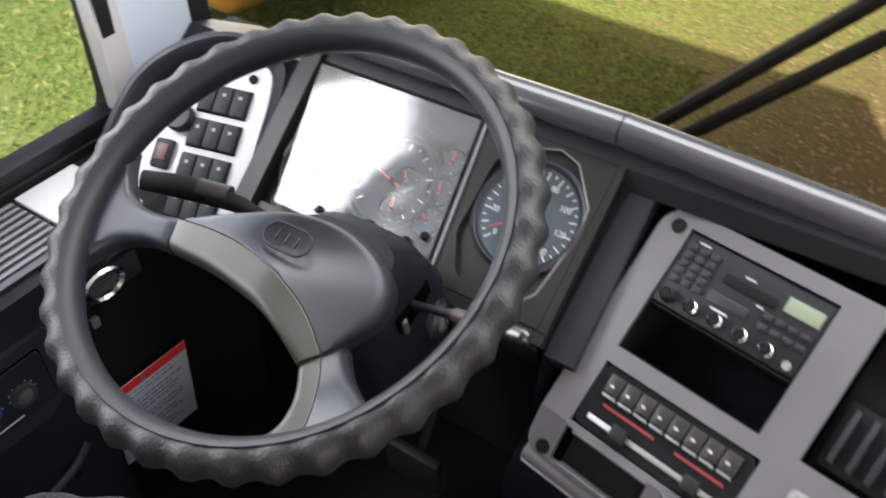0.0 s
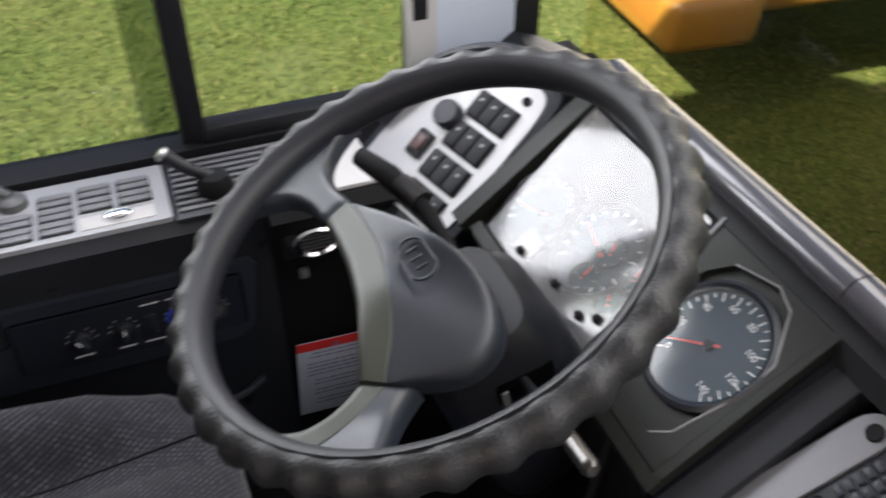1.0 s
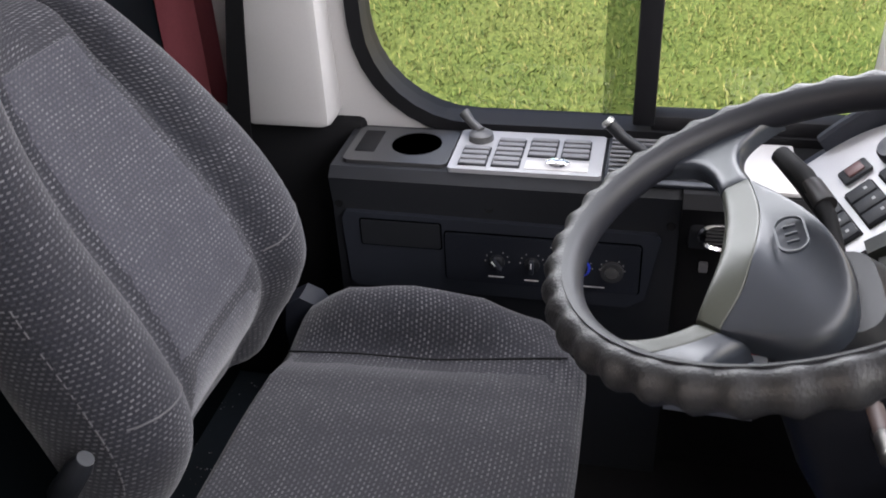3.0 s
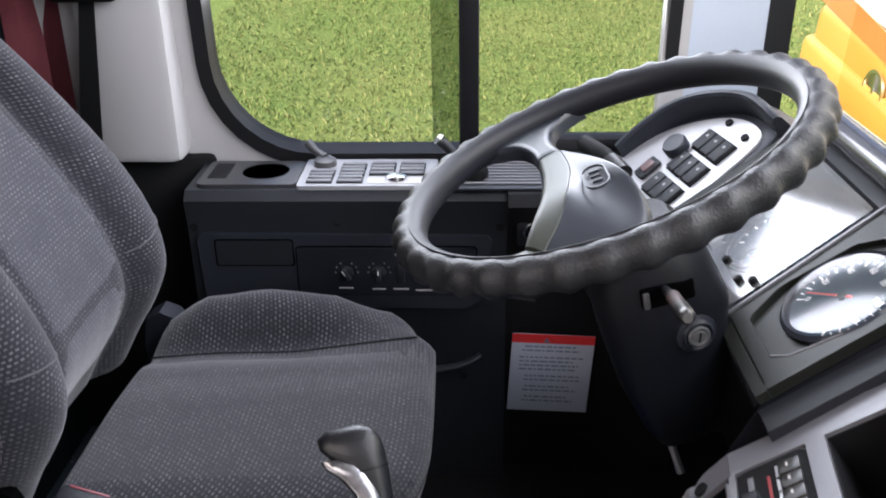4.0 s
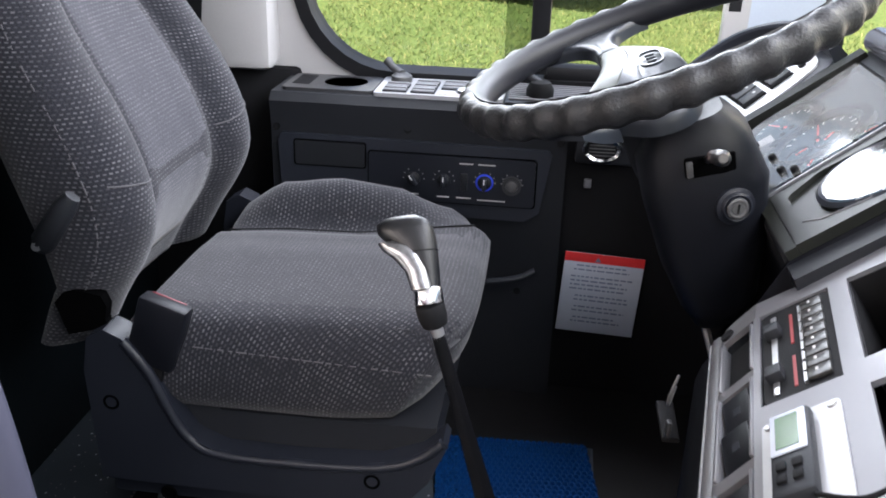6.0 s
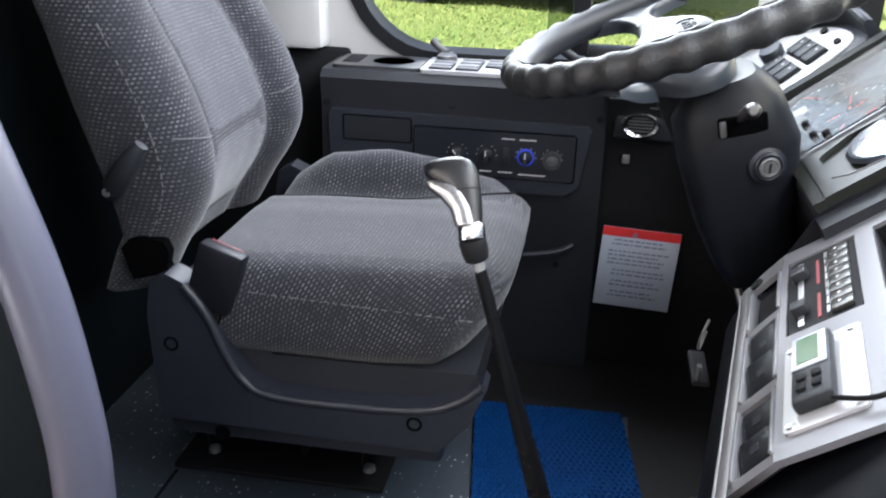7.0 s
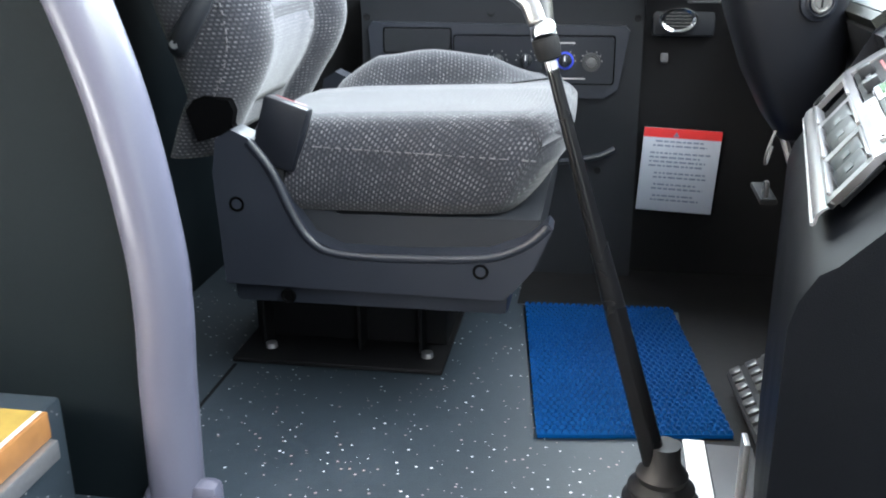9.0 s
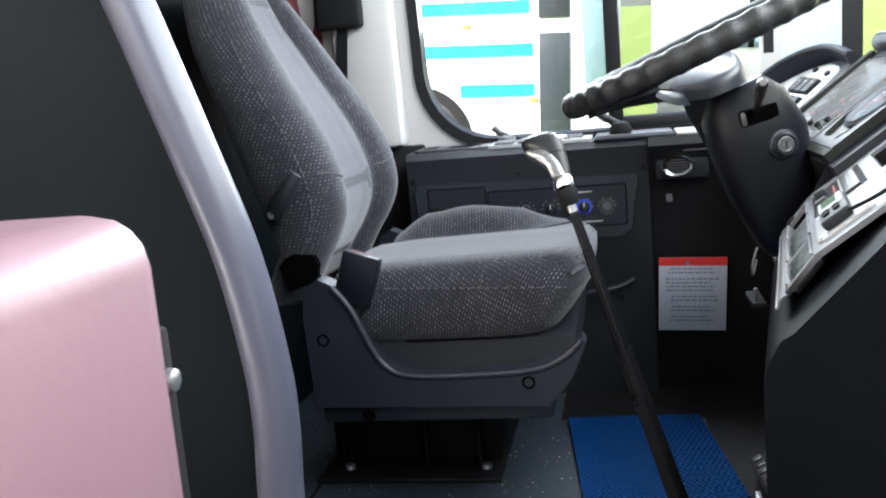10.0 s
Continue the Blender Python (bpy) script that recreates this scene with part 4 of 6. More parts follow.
    def dial(u, v, r, name, start, marks=9, needle=None, rim=CHARCOAL, rise=0.010):
        m = PC @ Matrix.Translation((u, v, 0.0008))
        q = part(name, lathe([(r * 1.08, -0.003), (r * 1.16, rise * 0.6), (r * 1.08, rise), (r, rise * 0.5), (r, 0.0)], m, 40), rim, bez, "round black gauge rim")
        part("dial_face", lathe([(r, 0.0), (r, 0.0015), (r * 0.01, 0.0016)], m, 40), DIAL, q, "blue-black dial face")
        t = bmesh.new()
        for k in range(marks):
            a = radians(start - 270 * k / (marks - 1))
            mm = m @ Matrix.Rotation(a, 4, "Z")
            long = 0.80 if k % 2 == 0 else 0.88
            box((r * long, -r * 0.012, 0.0017), (r * 0.95, r * 0.012, 0.0022), 0, mm, bm=t)
        part("scale_marks", t, WHITE, q, smooth=0)
        if needle is not None:
            mm = m @ Matrix.Rotation(radians(needle), 4, "Z")
            part("needle", prism([(-r * 0.2, -0.0016), (r * 0.8, -0.0005), (r * 0.8, 0.0005), (-r * 0.2, 0.0016)], 0.001, mm @ Matrix.Translation((0, 0, 0.004))), NEEDLE, q, "red needle")
            part("needle_boss", lathe([(r * 0.10, 0.0016), (r * 0.09, 0.006), (r * 0.02, 0.0065)], m, 16), BLACK, q)
        return q, m
    q, m = dial(0.110, 0.079, 0.0615, "speedometer", 225, marks=29, needle=215)
    for k, txt in enumerate(("0", "20", "40", "60", "80", "100", "120", "140")):
        a = radians(225 - 270 * k / 7)
        cu = bpy.data.curves.new("numeral", "FONT")
        cu.body, cu.size, cu.align_x, cu.align_y, cu.extrude = txt, 0.0105, "CENTER", "CENTER", 0.0002
        ob = new("numeral", cu)
        ob.matrix_world = m @ Matrix.Translation((0.044 * math.cos(a), 0.044 * math.sin(a), 0.0022))
        ob.parent = q
        cu.materials.append(WHITE)
    dial(-0.188, 0.030, 0.050, "rev_counter", 225, marks=19, needle=200)
    dial(-0.078, 0.056, 0.056, "air_gauge", 225, marks=17, needle=165)
    def visor(u, v, r, a0, a1, name):
        """A black arched visor that stands out over the top of a gauge."""
        rows = []
        for k in range(25):
            a = radians(a0 + (a1 - a0) * k / 24)
            fade = min(1.0, 4 * min(k, 24 - k) / 24 + 0.15)
            rows.append([PC @ Vector((u + q * math.cos(a), v + q * math.sin(a), h)) for q, h in
                         ((r, 0.0), (r, 0.0080 + 0.0025 * fade), (r + 0.003, 0.0085 + 0.0027 * fade), (r + 0.012 * fade + 0.002, 0.0095), (r + 0.012 * fade + 0.002, 0.0))])
        part(name, loft(rows), BLACK, bez, "black arched gauge visor")
    visor(-0.188, 0.022, 0.056, 8, 172, "gauge_visor")
    visor(-0.075, 0.056, 0.063, 40, 205, "gauge_visor")
    for u, v, turn in ((-0.015, 0.106, 80), (-0.062, 0.064, 120), (-0.012, 0.066, 110), (-0.063, 0.024, 95), (-0.010, 0.027, 140)):
        dial(u, v, 0.0165, "small_gauge", 200, marks=7, needle=turn, rise=0.004)
    for u, v in ((-0.073, -0.006), (0.004, 0.008), (-0.016, -0.006), (-0.150, -0.016)):
        part("reset_knob", lathe([(0.0055, 0), (0.0055, 0.016), (0.0035, 0.018)], PC @ Matrix.Translation((u, v, 0.001)), 12), SOOT, bez)
    part("label_plate", box((-0.168, -0.016, 0.0), (-0.139, 0.010, 0.0112), 0.0005, PC), PALEGREY, bez, "pale label plate")
    for u, v in ((-0.172, 0.040), (-0.163, 0.024)):
        part("warning_tile", box((u - 0.005, v - 0.004, 0.0015), (u + 0.005, v + 0.004, 0.0030), 0.0004, PC @ Matrix.Translation((0, 0, 0.002))), SOOT, bez)
    up = PC.col[2].to_3d()
    sheet("clear_cover", [PC @ Vector((u, v, 0.0120)) for u, v in ((-0.223, -0.030), (0.022, -0.030), (0.000, 0.166), (-0.260, 0.166))], COVER, bez, "clear reflecting instrument cover with a film of dust and glare", up)
    sheet("speedometer_glass", [m @ Vector((0.062 * math.cos(a), 0.062 * math.sin(a), 0.0100)) for a in (2 * math.pi * k / 40 for k in range(40))], DIALGLASS, q, "clear glass", up)
    # speedometer surround
    corners = [(0.036, 0.030), (0.040, 0.125), (0.060, 0.152), (0.112, 0.166), (0.140, 0.157), (0.174, 0.112), (0.176, 0.070), (0.162, 0.0), (0.146, -0.018), (0.060, -0.018)]
    def out_to(a, outline):
        """Distance from the dial's centre to an outline."""
        d_, best = Vector((math.cos(a), math.sin(a))), 1.0
        for i, p in enumerate(outline):
            p0, p1 = Vector(p) - Vector((0.110, 0.079)), Vector(outline[(i + 1) % len(outline)]) - Vector((0.110, 0.079))
            e = p1 - p0
            den = d_.x * e.y - d_.y * e.x
            if abs(den) > 1e-9:
                r, k = (p0.x * e.y - p0.y * e.x) / den, (p0.x * d_.y - p0.y * d_.x) / den
                if r > 0 and -1e-6 <= k <= 1 + 1e-6:
                    best = min(best, r)
        return max(best, 0.0695)
    panel = [(0.034, -0.036), (0.182, -0.036), (0.184, 0.179), (0.010, 0.179)]
    around = sorted([2 * math.pi * k / 72 for k in range(72)] + [math.atan2(v - 0.079, u - 0.110) % (2 * math.pi) for u, v in panel])
    def round_dial(outline):
        return [(0.110 + out_to(a, outline) * math.cos(a), 0.079 + out_to(a, outline) * math.sin(a)) for a in around]
    part("speedometer_panel", ringplate(round_dial(panel), round_dial(corners), PC, -0.0035, 0.0085, 0.0), OLIVE, bez, "grey-green panel cut out round the speedometer", 30)
    part("speedometer_cowl", ringplate(round_dial(corners), [(0.110 + 0.067 * math.cos(a), 0.079 + 0.067 * math.sin(a)) for a in around], PC, -0.006, 0.0012), OLIVE, bez, "sunk surround of the speedometer")
    # Highlight on the cowl's right edge, made as a pale tube.
    part("cowl_edge", tube([PC @ Vector((u, v, 0.0086)) for u, v in corners[2:9]], 0.0014, 6), RIB, bez, "pale line painting the highlight on the cowl edge")
    return d


dash = dashboard()


def switch_pod():
    p = thing("switch_pod", "silver switch plate with black rocker switches under a dark arched hood", "control panel")
    A = PS @ Matrix.Rotation(radians(-8), 4, "Z")
    out = curve2([(0.030, -0.030), (0.018, 0.018), (-0.040, 0.022), (-0.100, -0.012), (-0.150, -0.075), (-0.165, -0.160), (-0.150, -0.215), (-0.060, -0.215), (0.022, -0.205), (0.030, -0.12)], 5)
    part("pod_body", domed(out, [(0.8, -0.12), (1.12, -0.02), (1.15, -0.004), (1.10, -0.002)], A), CHARCOAL, p)
    pl_ = part("plate", prism(out, 0.005, A @ Matrix.Translation((0, 0, -0.003)), 0.001), PLATESILVER, p, "silver switch plate")
    for k in range(4):
        v = -0.018 - 0.0505 * k
        g = part("switch_block", box((-0.068, v - 0.042, 0.001), (0.006, v, 0.004), 0.001, A), SOOT, pl_)
        for j in range(3):
            u = -0.066 + 0.0240 * j
            s = box((u, v - 0.040, 0.003), (u + 0.022, v - 0.002, 0.010), 0.002, A)
            r = part("rocker_switch", s, BLACK, g)
            part("symbol", box((u + 0.009, v - 0.016, 0.0098), (u + 0.0135, v - 0.0115, 0.0104), 0, A), DIMPRINT, r)
    part("light_knob", lathe([(0.020, 0), (0.0205, 0.014), (0.018, 0.018), (0.001, 0.0185)], A @ Matrix.Translation((-0.085, -0.075, 0.002)), 28), CHARCOAL, pl_, "round grey-green knob")
    haz = part("hazard_switch", box((-0.108, -0.150, 0.002), (-0.080, -0.108, 0.010), 0.004, A), BLACK, pl_)
    part("hazard_face", box((-0.103, -0.140, 0.009), (-0.085, -0.116, 0.013), 0.003, A), surface("dull red plastic", (0.065, 0.026, 0.025), 0.4), haz, "dull red button")
    for u, v in ((0.0, 0.0), (-0.052, 0.006), (-0.140, -0.185)):
        part("bolt", lathe([(0.0065, 0), (0.006, 0.004), (0.003, 0.003)], A @ Matrix.Translation((u, v, 0.002)), 14), SOOT, pl_)
    # arched hood round the far end
    path = smooth_path([(-0.172, -0.14, 0), (-0.150, -0.05, 0), (-0.105, 0.006, 0), (-0.040, 0.042, 0), (0.030, 0.040, 0)], 8)
    rings = []
    for i, q in enumerate(path):
        t = (path[min(i + 1, len(path) - 1)] - path[max(i - 1, 0)]).normalized()
        n = Vector((-t.y, t.x, 0))
        h = 0.042 * math.sin(math.pi * min(1, 0.15 + 0.75 * i / len(path))) ** 0.7
        rings.append([A @ (q + n * a + Vector((0, 0, b))) for a, b in ((-0.006, -0.03), (-0.004, h - 0.004), (0.0, h), (0.006, h), (0.012, h - 0.006), (0.022, -0.03))])
    part("hood", loft(rings), CHARCOAL, p, "dark arched hood")


switch_pod()


# ---- silver panel with radio ----
def silver_panel():
    s = thing("centre_panel", "silver-painted centre dash panel with cut-outs, bolted at the corners", "control panel")
    bm = bmesh.new()
    T = 0.006
    def strip(u0, v0, u1, v1):
        box((u0, v0, -0.004), (u1, v1, T - 0.004), 0.0, PD, bm=bm)
    PE = PD @ Matrix.Translation((0, -0.080, 0)) @ Matrix.Rotation(radians(16), 4, "X") @ Matrix.Translation((0, 0.080, 0))
    def low_strip(u0, v0, u1, v1):
        box((u0, v0, -0.004), (u1, v1, T - 0.004), 0.0, PE, bm=bm)
    # bars of the frame, butted round the openings
    prism(rounded(-0.040, -0.131, -0.003, -0.080, (0.020, 0.0004, 0.0004, 0.0004), 5), T, PE @ Matrix.Translation((0, 0, -0.004)), bm=bm)
    prism(rounded(-0.040, -0.080, -0.003, 0.190, (0.0004, 0.0004, 0.0004, 0.030), 5), T, PD @ Matrix.Translation((0, 0, -0.004)), bm=bm)
    strip(-0.003, 0.172, 0.400, 0.190)
    strip(0.172, 0.020, 0.216, 0.172)
    strip(0.365, 0.020, 0.400, 0.172)
    strip(-0.003, 0.000, 0.400, 0.020)
    strip(0.187, -0.078, 0.400, 0.0)
    strip(-0.003, -0.083, 0.400, -0.076)
    low_strip(0.106, -0.131, 0.124, -0.083)
    low_strip(0.260, -0.131, 0.279, -0.083)
    low_strip(0.385, -0.131, 0.400, -0.083)
    low_strip(-0.003, -0.131, 0.400, -0.126)
    bmesh.ops.remove_doubles(bm, verts=bm.verts, dist=1e-5)
    part("frame", bm, SILVER, s, "silver-painted frame", 20)
    ex = PD.col[0].to_3d()
    gdir = Vector((-ex.y, ex.x, 0))
    rings = []
    for u, low in ((-0.036, 0.442), (0.10, 0.441), (0.240, 0.440), (0.400, 0.440)):
        prof = [(-0.0925, 0.4560), (-0.0985, 0.4530), (-0.1030, 0.4480), (-0.1045, low)]
        back = [(a + 0.0025, z) for a, z in prof[::-1]]
        rings.append([Vector((0.1855, 0.809, 0)) + u * ex + a * gdir + Vector((0, 0, z)) for a, z in prof + back])
    part("skirt", loft(rings), SILVER, s, "silver lower edge, turned down in a curve")
    part("skirt_edge", tube([Vector((0.1855, 0.809, 0.4405)) + u * ex - 0.1047 * gdir for u in (-0.034 + 0.0434 * k for k in range(11))], 0.0016, 6), STEEL, s, "bright steel lower edge")
    part("left_flange", box((-0.038, -0.075, -0.085), (-0.034, 0.162, -0.004), 0.001, PD), BLACK, s, "black turned-in edge")
    part("top_flange", box((-0.034, 0.183, -0.085), (0.44, 0.189, -0.004), 0.001, PD), BLACK, s)
    for u, v in ((-0.018, 0.168), (-0.016, -0.120), (0.388, 0.178)):
        part("bolt_cap", lathe([(0.0085, 0), (0.008, 0.003), (0.004, 0.0025)], (PE if v < -0.08 else PD) @ Matrix.Translation((u, v, 0.002)), 18), SOOT, s)
    part("storage_slot", box((-0.003, 0.020, -0.16), (0.172, 0.082, -0.155), 0, PD), SOOT, s)
    for a in ((-0.003, 0.020, 0.172, 0.022), (-0.003, 0.080, 0.172, 0.082), (-0.003, 0.022, -0.001, 0.080), (0.170, 0.022, 0.172, 0.080)):
        part("slot_wall", box((a[0], a[1], -0.156), (a[2], a[3], -0.003), 0, PD), SOOT, s)
    part("side_bay", box((0.216, 0.020, -0.034), (0.365, 0.172, -0.030), 0, PD), SOOT, s, "dark recessed bay")
    vent = part("louvre_vent", box((0.224, 0.026, -0.030), (0.357, 0.098, -0.012), 0.004, PD), SOOT, s, "dark louvred vent")
    for k in range(6):
        part("louvre", box((0.234 + 0.019 * k, 0.034, -0.012), (0.240 + 0.019 * k, 0.091, -0.004), 0.001, PD), CHARCOAL, vent)
    # heater slider panel
    h = part("heater_panel", prism(rounded(-0.002, -0.074, 0.186, -0.001, 0.010, 4), 0.008, PD @ Matrix.Translation((0, 0, -0.008)), 0.001), SOOT, s, "dark heater slider panel")
    part("red_scale", box((0.020, -0.044, 0.0), (0.086, -0.041, 0.0008), 0, PD), DIMRED, h, "red scale line")
    part("red_scale", box((0.112, -0.044, 0.0), (0.170, -0.041, 0.0008), 0, PD), DIMRED, h, "red scale line")
    part("slot_edge", box((0.012, -0.064, 0.0), (0.174, -0.058, 0.0015), 0.0005, PD), STEEL, h)
    for u in (0.045, 0.135):
        part("slider", box((u, -0.068, 0.0), (u + 0.018, -0.052, 0.012), 0.002, PD), BLACK, h)
    for k in range(8):
        u = 0.012 + 0.0205 * k
        b = part("push_button", box((u, -0.030, 0.0), (u + 0.0185, -0.008, 0.005), 0.0015, PD), BUTTON, h)
        part("button_mark", box((u + 0.005, -0.022, 0.005), (u + 0.010, -0.0195, 0.0055), 0, PD), PALEGREY, b)
        part("button_chrome", box((u + 0.001, -0.034, 0.0), (u + 0.0175, -0.031, 0.003), 0, PD), STEEL, h)
    # lower row: rocker bays
    for u0, u1 in ((0.010, 0.104), (0.126, 0.258), (0.281, 0.384)):
        bay = part("switch_bay", box((u0 - 0.003, -0.127, -0.012), (u1 + 0.003, -0.083, -0.008), 0.001, PE), SOOT, s)
        for v0, v1 in ((-0.0860, -0.0825), (-0.1275, -0.1240)):
            part("bay_rim", box((u0 - 0.002, v0, -0.008), (u1 + 0.002, v1, 0.0055), 0.0012, PE), SILVER, bay, "raised silver rim")
        n = 0 if u0 < 0.1 else 2
        for k in range(n):
            w = (u1 - u0 - 0.012) / n
            tip = PE @ Matrix.Translation((u0 + 0.006 + (k + 0.5) * w, -0.105, -0.004)) @ Matrix.Rotation(radians(9), 4, "Y")
            r = part("rocker_switch", box((-0.5 * w + 0.003, -0.0165, -0.004), (0.5 * w - 0.003, 0.0165, 0.005), 0.003, tip), SHROUD, bay)
            part("rocker_mark", box((-0.006, -0.004, 0.005), (0.004, 0.004, 0.0056), 0, tip), CHARCOAL, r)
    return s


silver_panel()


def radio():
    r = thing("radio", "black car radio with round chrome-ringed knobs and a small display", "radio")
    part("case", box((-0.002, 0.084, -0.05), (0.170, 0.170, -0.001), 0.002, PD), BLACK, r)
    part("display", box((0.125, 0.140, -0.001), (0.165, 0.157, 0.0005), 0.0005, PD), LCD, r, "pale green display")
    part("cassette_slot", box((0.056, 0.137, -0.001), (0.118, 0.148, 0.001), 0.001, PD), SOOT, r)
    part("lower_slot", box((0.050, 0.112, -0.001), (0.098, 0.124, 0.001), 0.001, PD), CHARCOAL, r)
    for k, u in enumerate((0.014, 0.044, 0.074, 0.104, 0.134)):
        k_ = part("knob", lathe([(0.0085, 0), (0.008, 0.010), (0.0068, 0.011), (0.006, 0.009), (0.001, 0.009)], PD @ Matrix.Translation((u, 0.0955, -0.001)), 20), CHROME if k else BLACK, r, "chrome-ringed knob" if k else "black knob")
        part("knob_cap", lathe([(0.006, 0.009), (0.0055, 0.0115), (0.001, 0.012)], PD @ Matrix.Translation((u, 0.0955, -0.001)), 16), SOOT, k_)
    part("headphone_socket", lathe([(0.005, 0), (0.005, 0.003), (0.002, 0.003)], PD @ Matrix.Translation((0.158, 0.0930, -0.001)), 14), CHROME, r)
    for i in range(3):
        for j in range(5):
            part("button", box((0.004 + 0.014 * i, 0.112 + 0.010 * j, -0.001), (0.015 + 0.014 * i, 0.119 + 0.010 * j, 0.002), 0.0008, PD), CHARCOAL, r)
    for i in range(4):
        part("button", box((0.112 + 0.014 * i, 0.112, -0.001), (0.123 + 0.014 * i, 0.118, 0.002), 0.0008, PD), CHARCOAL, r)
        part("button", box((0.112 + 0.014 * i, 0.124, -0.001), (0.123 + 0.014 * i, 0.130, 0.002), 0.0008, PD), CHARCOAL, r)
    for u, v, w in ((0.012, 0.162, 0.014), (0.075, 0.152, 0.012), (0.06, 0.106, 0.02), (0.10, 0.131, 0.008)):
        part("printed_mark", box((u, v, -0.001), (u + w, v + 0.0018, 0.0002), 0, PD), PALEGREY, r)


radio()


def tachograph_timer():
    t = thing("timer_unit", "small black timer with green display on a silver back plate", "timer")
    part("back_plate", prism(rounded(0.225, -0.074, 0.372, -0.005, 0.006, 3), 0.003, PD @ Matrix.Translation((0, 0, 0.0022)), 0.001), PLATESILVER, t, "bright back plate")
    for u, v in ((0.233, -0.067), (0.233, -0.012), (0.364, -0.012), (0.364, -0.067)):
        part("screw", lathe([(0.0045, 0), (0.004, 0.002), (0.002, 0.0015)], PD @ Matrix.Translation((u, v, 0.005)), 12), STEEL, t)
    part("case", box((0.238, -0.062, 0.005), (0.354, -0.027, 0.018), 0.004, PD), BLACK, t)
    part("display_frame", box((0.244, -0.060, 0.018), (0.302, -0.030, 0.0200), 0.001, PD), PAPER, t, "white display frame")
    part("display", box((0.250, -0.055, 0.0200), (0.296, -0.036, 0.0207), 0, PD), LCDGREEN, t, "green display")
    for i in range(2):
        for j in range(2):
            part("button", box((0.314 + 0.016 * i, -0.056 + 0.013 * j, 0.018), (0.324 + 0.016 * i, -0.048 + 0.013 * j, 0.021), 0.001, PD), SOOT, t)
    part("cable", tube(smooth_path([PD @ Vector((0.356, -0.030, 0.012)), PD @ Vector((0.375, 0.0, 0.010)), PD @ Vector((0.372, 0.03, 0.008)), PD @ Vector((0.380, 0.09, 0.006))]), 0.0022, 8), SOOT, t)


tachograph_timer()


# ---- driver's seat ----
STITCH = surface("pale thread", (0.056, 0.054, 0.057), 0.8)
SEAT_X = -0.09


def cloth(name, rings, material, parent, label=""):
    """A lofted cover with cloth coordinates in metres that run round and along it."""
    ob = part(name, loft(rings), material, parent, label, 70)
    n = len(rings[0])
    around, along, t = [], [], 0.0
    for k, ring in enumerate(rings):
        length = [0.0]
        for i in range(n):
            length.append(length[-1] + (ring[(i + 1) % n] - ring[i]).length)
        around.append(length)
        if k:
            t += sum((p - q).length for p, q in zip(ring, rings[k - 1])) / n
        along.append(t)
    layer = ob.data.uv_layers.new(name="cloth")
    for poly in ob.data.polygons:
        cols = [ob.data.loops[li].vertex_index % n for li in poly.loop_indices]
        wraps = n - 1 in cols and 0 in cols
        for li, i in zip(poly.loop_indices, cols):
            r = ob.data.loops[li].vertex_index // n
            layer.data[li].uv = (around[r][n if wraps and i == 0 else i] - 0.5 * around[r][n], along[r])
    return ob


def eased(x, pairs):
    """A smooth curve through (x, value) pairs."""
    for (x0, v0), (x1, v1) in zip(pairs, pairs[1:]):
        if x <= x1:
            k = min(1.0, max(0.0, (x - x0) / (x1 - x0)))
            return v0 + (v1 - v0) * k * k * (3 - 2 * k)
    return pairs[-1][1]


def linear(x, pairs):
    for (x0, v0), (x1, v1) in zip(pairs, pairs[1:]):
        if x <= x1:
            return v0 + (v1 - v0) * min(1.0, max(0.0, (x - x0) / (x1 - x0)))
    return pairs[-1][1]


def cushion_top(x, y):
    """Height of the cushion: flat worn middle, a crease, and a tall bolster at the wall side."""
    mid = linear(y, [(0.0, 0.418), (0.10, 0.427), (0.25, 0.432), (0.40, 0.436), (0.45, 0.434)])
    crease = linear(y, [(0.0, 0.390), (0.11, 0.400), (0.23, 0.403), (0.31, 0.415), (0.40, 0.428), (0.45, 0.430)])
    bolster = eased(y, [(0.0, 0.405), (0.10, 0.452), (0.19, 0.463), (0.28, 0.455), (0.37, 0.428), (0.45, 0.405)])
    across = [(-0.345, bolster - 0.060), (-0.335, bolster - 0.022), (-0.310, bolster), (-0.285, bolster - 0.004), (-0.226, crease), (-0.150, mid - 0.006), (-0.06, mid), (0.10, mid), (0.128, mid - 0.002), (0.148, mid - 0.016), (0.158, mid - 0.042)]
    return eased(x, across)


def cushion_front(x, z):
    reach = linear(z, [(0.29, 0.360), (0.312, 0.387), (0.34, 0.408), (0.365, 0.421), (0.39, 0.432), (0.41, 0.440), (0.43, 0.446), (0.47, 0.448)])
    return reach - 0.062 * min(1.1, abs((x - SEAT_X) / 0.25)) ** 5


